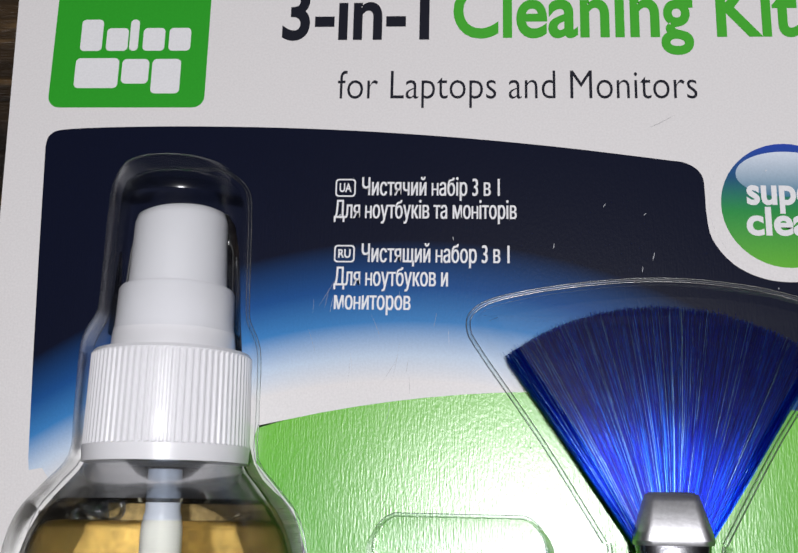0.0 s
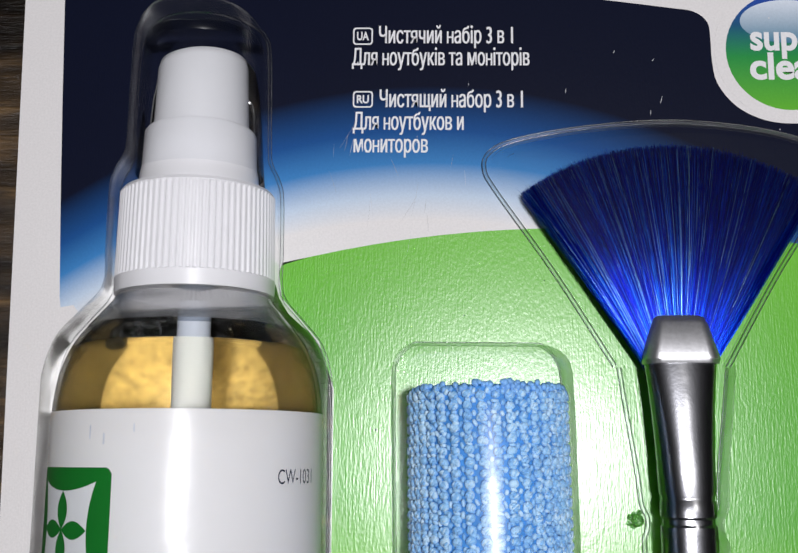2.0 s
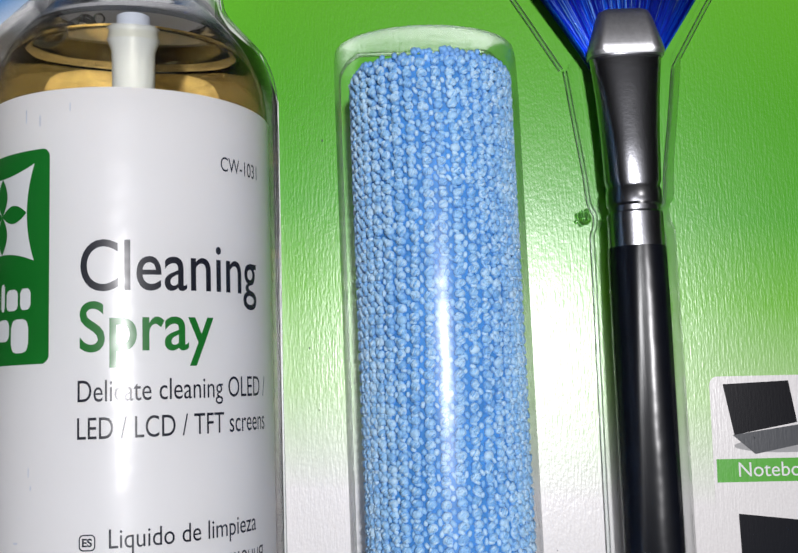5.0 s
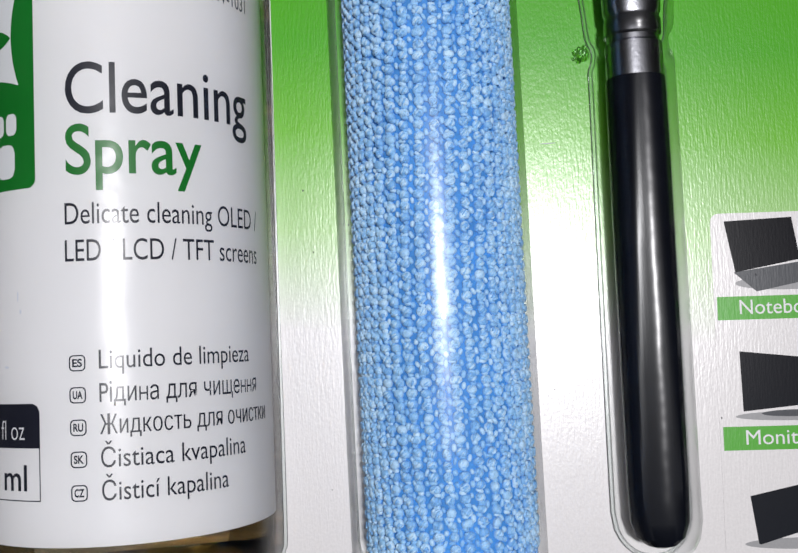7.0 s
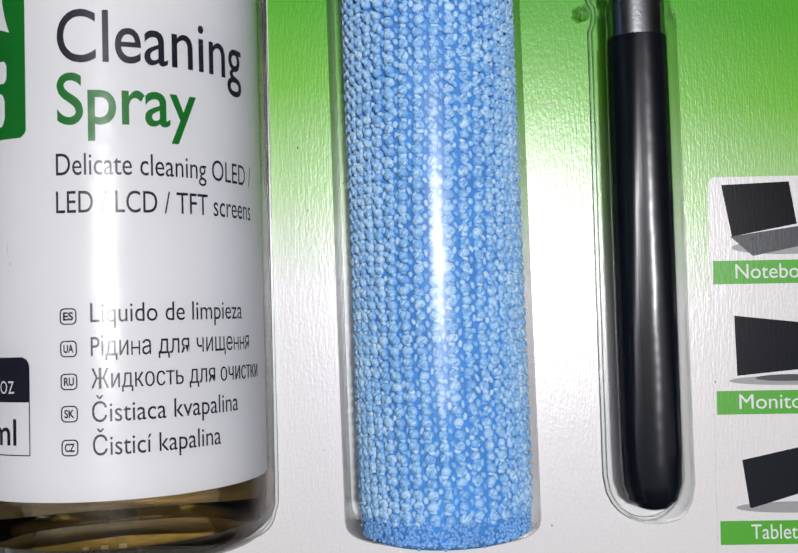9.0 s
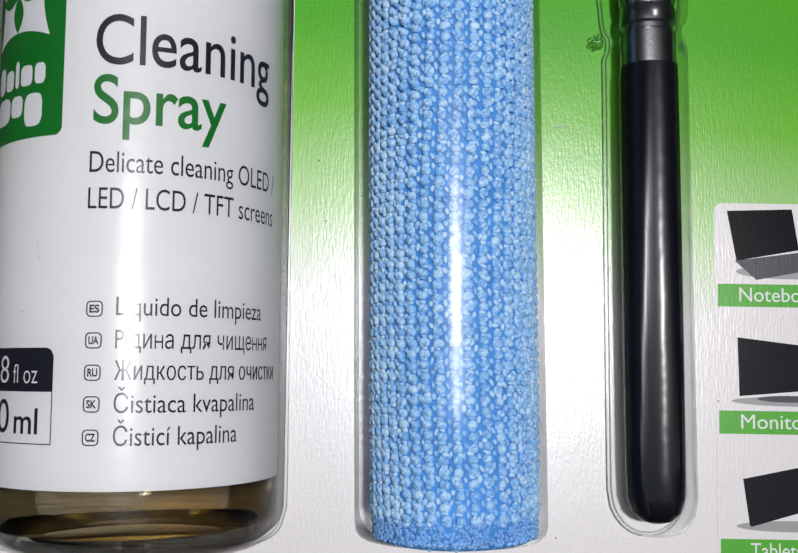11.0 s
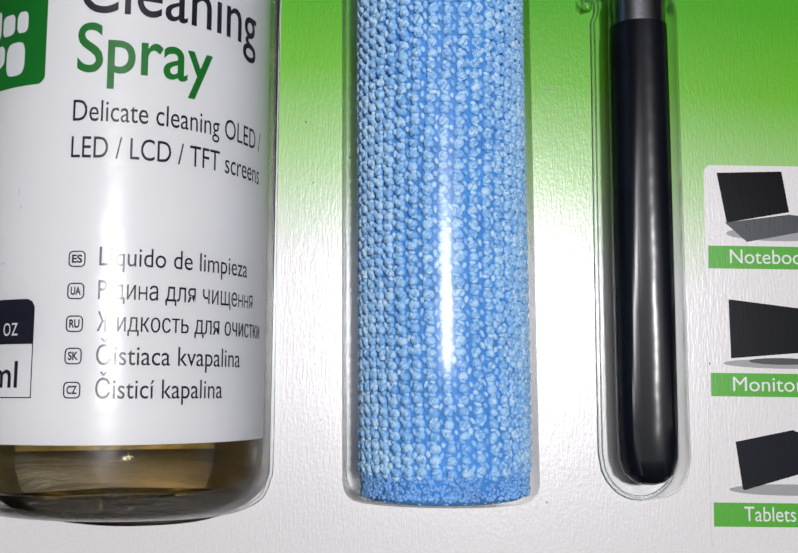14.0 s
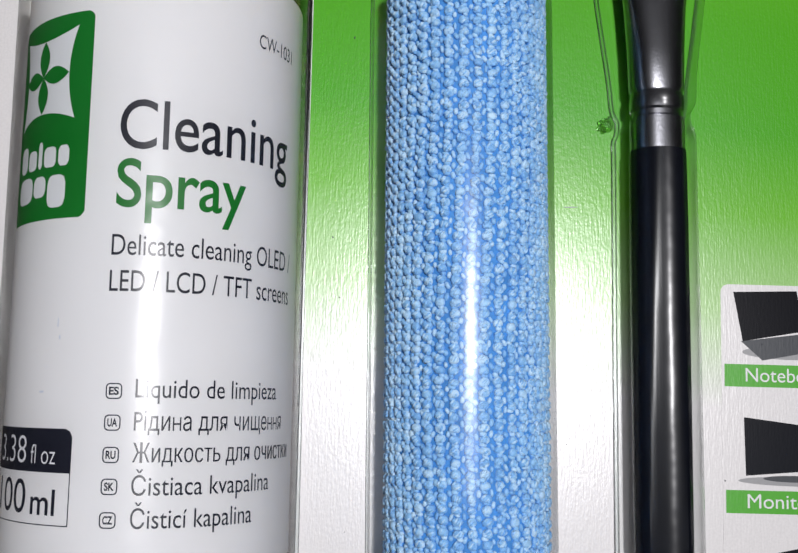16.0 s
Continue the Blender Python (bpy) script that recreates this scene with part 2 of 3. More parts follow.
    tmp = bpy.data.objects.new("tmp", cu)
    scene.collection.objects.link(tmp)
    bpy.context.view_layer.update()
    dg = bpy.context.evaluated_depsgraph_get()
    me = bpy.data.meshes.new_from_object(tmp.evaluated_get(dg))
    bpy.data.objects.remove(tmp)
    me.name = name
    me.materials.clear()
    me.transform(Matrix.Translation(shift))
    if wrap:
        slice_fine(me, 0.9 * MM)
        for v in me.vertices:
            v.co = wrap(v.co)
    me.update()
    return link(name, me, material, parent, label)


def slice_fine(me, step):
    """Cuts a flat mesh into narrow upright strips, so that it can be bent round the bottle."""
    bm = bmesh.new()
    bm.from_mesh(me)
    xs = [v.co.x for v in bm.verts]
    x = math.ceil(min(xs) / step) * step
    while x < max(xs):
        bmesh.ops.bisect_plane(bm, geom=bm.verts[:] + bm.edges[:] + bm.faces[:], plane_co=(x, 0, 0), plane_no=(1, 0, 0), dist=1e-7)
        x += step
    bm.to_mesh(me)
    bm.free()


def raw_text(words, bold):
    cu = bpy.data.curves.new("words", "FONT")
    cu.body, cu.size, cu.offset, cu.resolution_u = words.replace("н", "h").replace("Р", "P"), 1.0, bold, 6 if len(words) < 10 else 5 if "ь" in words else 4
    cu.small_caps_scale = 0.74
    for letter, form in zip(words, cu.body_format):
        form.use_small_caps = letter == "н"
    tmp = bpy.data.objects.new("tmp", cu)
    scene.collection.objects.link(tmp)
    bpy.context.view_layer.update()
    me = bpy.data.meshes.new_from_object(tmp.evaluated_get(bpy.context.evaluated_depsgraph_get()))
    bpy.data.objects.remove(tmp)
    return me


CAP = max(v.co.y for v in raw_text("H", 0.0).vertices)


def words(name, text, x0, x1, base, cap, z, material, parent, bold=0.0, wrap=None, label="", heavy=0.0):
    """A line of print from x0 to x1 (mm) with its base line and capital height."""
    me = raw_text(text, bold)
    xs = [v.co.x for v in me.vertices]
    lo, hi = min(xs), max(xs)
    if wrap:
        slice_fine(me, 0.9 * (hi - lo) / (x1 - x0))
    for v in me.vertices:
        p = Vector(((x0 + (v.co.x - lo) / (hi - lo) * (x1 - x0)) * MM, (base + v.co.y / CAP * cap) * MM, z * MM))
        v.co = wrap(p) if wrap else p
    if heavy:
        bm = bmesh.new()
        bm.from_mesh(me)
        for n, dx in enumerate((heavy / 2, heavy)):
            more = bmesh.ops.duplicate(bm, geom=bm.verts[:len(me.vertices)] + bm.edges[:len(me.edges)] + bm.faces[:len(me.polygons)])
            bmesh.ops.translate(bm, verts=[g for g in more["geom"] if isinstance(g, bmesh.types.BMVert)], vec=(dx * MM, 0, 0.008 * (n + 1) * MM))
        bm.to_mesh(me)
        bm.free()
    me.name = name
    me.materials.clear()
    me.update()
    return link(name, me, material, parent, label)


def rounded(x0, y0, x1, y1, r, n=6):
    pts = []
    for cx, cy, a in ((x1 - r, y1 - r, 0), (x0 + r, y1 - r, 90), (x0 + r, y0 + r, 180), (x1 - r, y0 + r, 270)):
        pts += [(cx + r * math.cos(radians(a + 90 * k / n)), cy + r * math.sin(radians(a + 90 * k / n))) for k in range(n + 1)]
    return pts


def smooth_line(pts, n=6):
    """A Catmull-Rom curve through points."""
    out = []
    for i in range(len(pts) - 1):
        p0, p1, p2, p3 = pts[max(i - 1, 0)], pts[i], pts[i + 1], pts[min(i + 2, len(pts) - 1)]
        for k in range(n):
            t = k / n
            out.append(tuple(0.5 * (2 * b + (c - a) * t + (2 * a - 5 * b + 4 * c - d) * t * t + (3 * b - a - 3 * c + d) * t ** 3)
                             for a, b, c, d in zip(p0, p1, p2, p3)))
    return out + [pts[-1]]


def lathe(name, profile, material, parent, label="", seg=64, smooth=True, ribs=None, caps=True):
    """A turned part about the local y axis; profile rows of (y, radius) in mm."""
    verts, faces = [], []
    for y, r in profile:
        for k in range(seg):
            a = 2 * math.pi * k / seg
            rr = r + (ribs(k, y) if ribs else 0)
            verts.append((rr * math.sin(a) * MM, y * MM, rr * math.cos(a) * MM))
    for i in range(len(profile) - 1):
        for k in range(seg):
            j = (k + 1) % seg
            faces.append((i * seg + k, i * seg + j, (i + 1) * seg + j, (i + 1) * seg + k))
    if caps:
        faces.append(tuple(range(seg)))
        faces.append(tuple(reversed(range((len(profile) - 1) * seg, len(profile) * seg))))
    ob = pydata(name, verts, faces, material, parent, label, smooth)
    if smooth:
        ob.data.set_sharp_from_angle(angle=radians(50))
    return ob


def sweep(stations, arc=20):
    """A half-tube vault along y: stations of (y, centre x, half width, height of the springing, rise), open below."""
    verts, faces = [], []
    n = arc + 3
    for y, cx, w, zs, rise in stations:
        row = [(cx - w, 0.0)]
        row += [(cx - w * math.cos(math.pi * k / arc), zs + rise * math.sin(math.pi * k / arc)) for k in range(arc + 1)]
        row += [(cx + w, 0.0)]
        verts += [(x * MM, y * MM, max(z, 0.02) * MM) for x, z in row]
    for i in range(len(stations) - 1):
        for k in range(n - 1):
            a = i * n + k
            faces.append((a, a + 1, a + n + 1, a + n))
    return verts, faces


# ---------------------------------------------------------------- room and table
box("floor", (-1.6, -1.6, -0.80), (1.6, 1.6, -0.76), M_FLOOR)["kind"] = "structure"
box("ceiling", (-1.6, -1.6, 1.64), (1.6, 1.6, 1.70), M_CEIL)["kind"] = "structure"
for nm, lo, hi in (("wall_north", (-1.6, 1.6, -0.76), (1.6, 1.7, 1.64)), ("wall_south", (-1.6, -1.7, -0.76), (1.6, -1.6, 1.64)),
                   ("wall_east", (1.6, -1.6, -0.76), (1.7, 1.6, 1.64)), ("wall_west", (-1.7, -1.6, -0.76), (-1.6, 1.6, 1.64))):
    box(nm, lo, hi, M_WALL)["kind"] = "structure"

table = tagged(new("table"), "dark brown wooden table under the flat pack", "table")
table.location = (0.1, 0.1, -0.76)
top_z = TABLE_Z + 0.76
part_top = box("tabletop", (-0.6, -0.4, top_z - 0.03), (0.6, 0.4, top_z), M_WOOD, table, bevel=0.003)
for sx in (-0.54, 0.54):
    for sy in (-0.34, 0.34):
        box("leg", (sx - 0.03, sy - 0.03, 0), (sx + 0.03, sy + 0.03, top_z - 0.03), M_WOOD, table, bevel=0.003)

# ---------------------------------------------------------------- blister pack: card and print
pack = tagged(new("blister_pack"), "retail card with clear plastic blister lying on the table", "packaging")
hole = smooth_line([(-0.6, 21.9), (1.0, 17.6), (5.0, 15.3), (12.3, 14.1), (21.0, 13.7), (31.6, 14.5), (37.6, 16.5), (41.0, 19.6), (41.6, 23.5)], 4)
hole += smooth_line([(41.6, 37.9), (41.2, 96.5), (41.0, 122.4), (38.2, 130.6), (31.0, 138.4), (28.0, 155.3), (25.2, 180.5), (18.2, 182.0), (11.2, 180.4), (9.2, 155.2), (6.2, 138.0), (-0.4, 130.6), (-2.4, 122.0), (-1.3, 56.8)], 4)


def opened(p):
    """Widens the bottle's opening to the foot of its bubble."""
    d = min(1.7, max(0.0, 0.25 * (p[1] - 15))) if p[1] < 132 else 2.0
    return (p[0] + math.copysign(d, p[0] - 19.0), p[1])


hole = [opened(p) for p in hole]
flat("card", [[(-11.2, 4.7), (149, 7.0), (150, 8), (150, 245), (149, 246), (-18.2, 246), (-18.6, 245.5), (-14.2, 106)], hole], 0, M_CARD, pack, thick=0.6)

night = [(-6.1, 136.6), (-6.4, 138.6), (-7.5, 156.4), (-8.5, 175.0), (-9.5, 195.6)]
night += smooth_line([(-9.5, 195.6), (-8.8, 198.0), (-5.1, 199.1), (10.4, 199.6), (29.6, 199.5), (48.5, 198.8), (67.2, 197.5), (85.5, 195.7), (103.6, 193.4), (108.1, 192.6),
                      (110.5, 190.5), (110.9, 187.2), (111.0, 183.3), (111.8, 178.7), (115.1, 174.3), (120.1, 171.7), (126.0, 171.1), (131.7, 172.3), (135.7, 175.2)], 4)[1:]
night += [(142.6, 181.3), (142.5, 153.7)]
night += [(x, 144.4 + 7.1 * (1 - ((85 - x) / 53.2) ** 2) + max(0, x - 85) * 0.035) for x in range(140, 30, -6)]
green = [(x, 144.4 + 7.1 * (1 - ((85 - x) / 53.2) ** 2) + max(0, x - 85) * 0.035) for x in range(32, 146, 6)] + [(146, 44), (38, 44), (38, 60)]


# the dark panel is cut round the bottle's opening
night_cut = night[:-1] + [(33.0, 144.4)] + [p for p in hole if p[1] > 145] + [(-1.6, 134.0), (-3.8, 137.0)]
flat("night_panel", [night_cut], 0.05, M_NIGHT, pack, "panel fading from black through blue to white", thick=0.05)
flat("green_panel", [[(33.3, 144.9)] + green[1:-3] + [(144.8, 41.2), (43.6, 39.8), (43.2, 96.5), (43.0, 122.6), (40.2, 130.9), (33.4, 138.6), (32.8, 143.0)]], 0.05, M_GREEN, pack,
     "bright green panel fading to white", thick=0.05)

logo = flat("logo_badge", [rounded(-10.0, 203.4, 19.8, 233.4, 2.2)], 0.06, M_LOGO, pack, "green rounded logo badge", thick=0.05)
for x in (-4.9, 0.1, 4.6, 7.2, 12.2):
    w = 1.7 if x == 4.6 else 4.2
    top = 221.4 if x in (-4.9, 4.6) else 219.6
    flat("logo_shape", [rounded(x, 214.9, x + w, top, 0.8)], 0.09, M_PRINT_WHITE, logo, thick=0.03)
for x, w, lo, hi in ((-5.4, 8.4, 207.3, 213.4), (3.6, 5.2, 208.2, 213.2), (9.4, 5.5, 206.2, 213.2)):
    flat("logo_shape", [rounded(x, lo, x + w, hi, 0.9)], 0.09, M_PRINT_WHITE, logo, thick=0.03)

Z = 0.075
words("headline", "3-in-1", 33.8, 61.6, 217.3, 10.6, Z, M_PRINT_DARK, pack, 0.022)
words("headline", "Cleaning", 66.1, 110.4, 217.6, 10.6, Z, M_PRINT_GREEN, pack, 0.022)
words("headline", "Kit", 114.6, 129.6, 217.6, 10.6, Z, M_PRINT_GREEN, pack, 0.022)
words("subtitle", "for Laptops and Monitors", 44.8, 110.5, 205.1, 5.6, Z, M_PRINT_DARK, pack, -0.008)


def country(name, code, x0, y0, x1, y1, z, ink, parent, wrap=None, text_lift=0.0):
    """A small rounded frame with a two-letter code in it."""
    b = 0.075 * (x1 - x0)
    fr = flat(name, [rounded(x0, y0, x1, y1, 0.6, 3), rounded(x0 + b, y0 + b, x1 - b, y1 - b, 0.45, 3)], z, ink, parent, thick=0.03, wrap=wrap)
    m = 0.2 * (x1 - x0)
    words("code", code, x0 + m, x1 - m, y0 + 0.28 * (y1 - y0), 0.46 * (y1 - y0), z, ink, fr, 0.03, wrap)
    return fr


Z = 0.09
country("country_mark", "UA", 45.1, 186.1, 48.8, 189.5, Z, M_PRINT_WHITE, pack)
country("country_mark", "RU", 45.3, 173.9, 49.0, 177.1, Z, M_PRINT_WHITE, pack)
for text, x0, x1, base in (("Чистячий набір 3 в 1", 49.9, 74.6, 186.4), ("Для ноутбуків та моніторів", 45.0, 77.6, 182.1), ("Чистящий набор 3 в 1", 50.2, 76.3, 174.0),
                           ("Для ноутбуков и", 45.4, 65.5, 169.7), ("мониторов", 45.6, 59.0, 165.4)):
    words("text_line", text, x0, x1, base, 3.2, Z, M_PRINT_WHITE, pack, 0.0, heavy=0.13)


def disc(cx, cy, r, n=48):
    return [(cx + r * math.cos(2 * math.pi * k / n), cy + r * math.sin(2 * math.pi * k / n)) for k in range(n)]


flat("badge_rim", [disc(125.0, 185.0, 13.5)], 0.06, M_CARD, pack, thick=0.03)
ball = flat("round_badge", [disc(125.0, 185.0, 11.4)], 0.09, M_BALL, pack, "glossy blue and green round badge", thick=0.03)
flat("badge_shine", [[(125.0 + 8.6 * math.cos(2 * math.pi * k / 40), 190.7 + 4.2 * math.sin(2 * math.pi * k / 40)) for k in range(40)]], 0.11, M_SHINE, ball, thick=0.02)
words("badge_text", "super", 118.1, 132.4, 185.2, 4.8, 0.13, M_PRINT_WHITE, ball, 0.03)
words("badge_text", "clean", 117.8, 132.2, 179.6, 4.8, 0.13, M_PRINT_WHITE, ball, 0.03)

# device pictures with their captions
icon_panel = flat("device_panel", [rounded(114.4, 11.0, 143.0, 73.9, 1.4)], 0.075, M_CARD, pack, thick=0.025)
for text, y0, x1 in (("Notebooks", 56.5, 133.4), ("Monitors", 35.5, 131.4), ("Tablets", 14.7, 128.2)):
    bar = flat("caption_bar", [[(114.9, y0), (143, y0), (143, y0 + 3.8), (114.9, y0 + 3.8)]], 0.10, M_BAR, icon_panel, "green caption bar", thick=0.025)
    words("caption", text, 118.5 if text != "Tablets" else 119.8, x1, y0 + 0.9, 2.3, 0.115, M_PRINT_WHITE, bar, 0.0)
flat("soft_shadow", [[(127 + 9 * math.cos(a / 6), 62.4 + 1.2 * math.sin(a / 6)) for a in range(38)]], 0.085, M_SOFT, icon_panel, thick=0.01)
flat("laptop_picture", [[(116.6, 72.6), (127.5, 73.0), (128.6, 66.1), (118.1, 64.2)]], 0.10, M_SCREEN, icon_panel, thick=0.02)
flat("laptop_picture", [[(117.8, 64.2), (128.6, 65.7), (137.3, 64.7), (137.7, 64.2), (121.4, 61.0)]], 0.098, M_KEY, icon_panel, thick=0.02)
flat("monitor_picture", [[(118.1, 51.4), (137.2, 49.2), (137.1, 43.4), (118.3, 41.7)]], 0.10, M_SCREEN, icon_panel, thick=0.02)
flat("monitor_picture", [[(126.6 + 5.4 * math.cos(a / 6), 41.3 + 0.55 * math.sin(a / 6)) for a in range(38)]], 0.098, M_KEY, icon_panel, thick=0.02)
flat("soft_shadow", [[(128 + 11 * math.cos(a / 6), 40.9 + 0.8 * math.sin(a / 6)) for a in range(38)]], 0.085, M_SOFT, icon_panel, thick=0.01)
flat("tablet_picture", [[(118.7, 28.2), (128.1, 30.2), (137.4, 26.3), (137.0, 25.5), (120.0, 20.5), (119.7, 20.7)]],
     0.10, M_SCREEN, icon_panel, thick=0.02)
flat("soft_shadow", [[(127 + 9.5 * math.cos(a / 6), 20.6 + 0.9 * math.sin(a / 6)) for a in range(38)]], 0.085, M_SOFT, icon_panel, thick=0.01)

# ---------------------------------------------------------------- blister shells
BZ = 3.8


def axis_x(y):
    return 18.9 - 0.012 * (y - 80)


def ease(stations, n=5):
    return smooth_line(stations, n)


bottle_shell = ease([(15.4, axis_x(15), 10.0, 0.2, 0.2), (15.7, axis_x(15), 14.5, 1.2, 5.0), (16.8, axis_x(17), 19.0, 3.0, 14.0), (18.6, axis_x(19), 22.2, 3.6, 20.0), (21.5, axis_x(21), 23.4, BZ, 23.4), (26, axis_x(26), 23.8, BZ, 24.0), (57.0, axis_x(57), 23.8, BZ, 24.1), (108.2, axis_x(108), 23.8, BZ, 24.1), (119.1, axis_x(119), 23.8, BZ, 24.0), (124.6, axis_x(124), 23.7, BZ, 23.2),
                     (130.1, axis_x(130), 22.0, BZ, 21.4), (134.4, axis_x(134), 18.6, BZ, 18.0), (139.1, axis_x(139), 15.0, BZ, 14.8), (146.2, axis_x(146), 14.8, BZ, 14.6), (156.2, axis_x(156), 14.7, BZ, 14.5),
                     (159.7, axis_x(159), 14.0, BZ, 13.6), (162.8, axis_x(162), 12.6, BZ, 12.2), (166.3, axis_x(166), 12.2, BZ, 11.9), (182.4, axis_x(182), 11.9, BZ, 11.6),
                     (187.0, axis_x(186), 11.2, BZ, 10.6), (189.5, axis_x(190), 9.0, 5.0, 8.2), (190.7, axis_x(191), 7.0, 1.5, 3.0), (191.1, axis_x(191), 6.6, 0.2, 0.2)], 4)
CX = 69.7
SX = CX - 0.75
cloth_shell = []
for d in (0.0, 0.15, 0.5, 1.1, 2.0, 3.0, 4.2):
    bow = math.sqrt(max(0.0, 1 - (1 - d / 4.2) ** 2))
    cloth_shell.append((18.3 + d, SX + 1.15, 10.6 + 3.95 * bow, 0.2 + 12.4 * bow, 0.2 + 13.9 * bow))
cloth_shell += [(40, SX + 0.75, 14.55, 12.8, 14.2), (80, SX, 14.55, 12.8, 14.2), (118, SX - 0.75, 14.55, 12.8, 14.1), (124.6, SX - 0.9, 14.45, 12.4, 13.8)]
for d in (3.0, 2.0, 1.1, 0.5, 0.15, 0.0):
    bow = math.sqrt(max(0.0, 1 - (1 - d / 4.2) ** 2))
    cloth_shell.append((129.4 - d + 1.2 * (1 - bow), SX - 1.0, 10.6 + 3.85 * bow, 0.2 + 12.0 * bow, 0.2 + 13.4 * bow))
HX = 101.7
HS = HX + 0.4
stem_shell = []
for d in (0.0, 0.12, 0.4, 0.9, 1.7, 2.8, 4.4, 7.1):
    bow = math.sqrt(max(0.0, 1 - (1 - d / 7.1) ** 2))
    stem_shell.append((19.1 + d, HS + 0.85, 6.1 * bow + 0.05, 6.0 * min(1, 1.5 * bow) + 0.05, 7.5 * bow + 0.05))
stem_shell += ease([(30, HS + 0.74, 6.1, 6.2, 7.5), (58, HS + 0.44, 6.1, 6.2, 7.4), (93, HS + 0.07, 6.0, 6.2, 7.2), (97.8, HS, 6.0, 6.0, 7.0), (99.4, HS, 5.5, 5.6, 6.6), (101.6, HS, 5.4, 5.6, 6.4),
                    (103.6, HS, 6.3, 5.6, 6.6), (109, HS - 0.1, 6.8, 5.2, 6.6), (119, HS - 0.2, 8.2, 5.0, 6.6), (126.8, HS - 0.3, 9.2, 4.8, 6.6)], 4)


def shell(name, stations, label):
    v, f = sweep(stations)
    ob = pydata(name, v, f, M_BLISTER, pack, label, True)
    ob.visible_shadow = False
    return ob


shell("blister_bubble", bottle_shell, "clear bubble over the spray bottle")
shell("blister_bubble", cloth_shell, "clear bubble over the rolled cloth")
shell("blister_bubble", stem_shell, "clear bubble over the brush handle")


def fan_bubble():
    """A low pillow with a round-shouldered rim in the outline of the spread brush."""
    top = smooth_line([(110.5, 126.9), (120.8, 144.9), (131.2, 160.1), (132.3, 163.9), (129.2, 166.1), (117.8, 169.2), (103.0, 170.5), (88.1, 169.4), (75.6, 167.1), (70.8, 165.0), (70.0, 162.2), (72.2, 158.1),
                       (82.3, 143.6), (92.4, 126.9)], 5)
    c = Vector((101.4, 147))
    verts, faces, n = [], [], len(top)
    norms = []
    for i, p in enumerate(top):
        a, b = Vector(top[max(i - 1, 0)]), Vector(top[min(i + 1, n - 1)])
        d = (b - a).normalized()
        norms.append(Vector((-d.y, d.x)))
    for inset, z in ((-1.0, 0.03), (0.0, 0.25), (0.5, 1.2), (0.9, 4.0), (1.4, 6.4), (2.4, 7.8), (4.0, 8.4)):
        for p, m in zip(top, norms):
            q = Vector(p) + m * inset
            verts.append((q.x * MM, q.y * MM, z * MM))
    rows = 7
    for r in range(rows - 1):
        for i in range(n - 1):
            a = r * n + i
            faces.append((a, a + 1, a + n + 1, a + n))
    base = (rows - 1) * n
    faces.append(tuple(range(base, base + n)))
    ob = pydata("blister_bubble", verts, faces, M_WAVY, pack, "clear fan-shaped bubble over the brush", True)
    ob.data.set_sharp_from_angle(angle=radians(20))
    return ob


fan_bubble().visible_shadow = False


def rim(outline, thick):
    """The thick bend where a bubble leaves the flat film."""
    cu = bpy.data.curves.new("bubble_rim", "CURVE")
    cu.dimensions, cu.bevel_depth, cu.bevel_resolution = "3D", thick * MM, 2
    sp = cu.splines.new("POLY")
    sp.points.add(len(outline) - 1)
    for p, (x, y) in zip(sp.points, outline):
        p.co = (x * MM, y * MM, (thick + 0.06) * MM, 1)
    ob = settle("bubble_rim", cu, (0, 0, 0), M_BLISTER, pack, "", None)
    ob.data.shade_smooth()
    return ob


def sides(stations, grow=0.15):
    left = [(cx - w - grow, y) for y, cx, w, zs, rise in stations]
    right = [(cx + w + grow, y) for y, cx, w, zs, rise in stations]
    return right[::-1] + left


rim(sides(bottle_shell, 0.3)[:-1] + sides(bottle_shell, 0.3)[:1], 0.35)
rim(sides(cloth_shell) + sides(cloth_shell)[:1], 0.35)
rim(sides(stem_shell), 0.40)
rim(smooth_line([(111.2, 126.9), (121.4, 144.6), (131.9, 160.0), (132.9, 164.1), (129.5, 166.8), (117.9, 169.9), (103.0, 171.2), (88.0, 170.1), (75.4, 167.8), (70.3, 165.4), (69.3, 162.2),
                 (71.6, 157.8), (81.7, 143.2), (91.8, 126.9)], 5), 0.42)
# heat-seal knob of the bubble beside the ferrule
bm = bmesh.new()
for dx, dy, r in ((0.0, 0.0, 1.1), (-1.2, 0.5, 0.55), (-0.7, -0.9, 0.5), (0.3, 1.3, 0.45), (-1.5, -0.5, 0.4), (-0.6, 1.1, 0.35)):
    bmesh.ops.create_uvsphere(bm, u_segments=14, v_segments=8, radius=r * MM, matrix=Matrix.Translation(((94.9 + dx) * MM, (101.0 + dy) * MM, 0.3 * MM)))
part("blister_knob", bm, M_RIM, pack, "blistered heat-seal knob", smooth=True)

# ---------------------------------------------------------------- spray bottle
bottle = tagged(new("spray_bottle"), "clear plastic spray bottle of cleaning liquid with white label", "spray bottle")
bottle.matrix_world = pose(19.4 * MM, 80 * MM, BZ * MM, -0.7, 0, 0.7)
R = 22.4
OY = -80


def loc(rows):
    return [(y + OY, r) for y, r in rows]


body_rows = smooth_line([(18.2, 17.5), (18.6, 19.5), (19.9, 21.4), (22.7, 22.2), (26.1, R)], 4) + [(57.0, R), (96.3, R)] + \
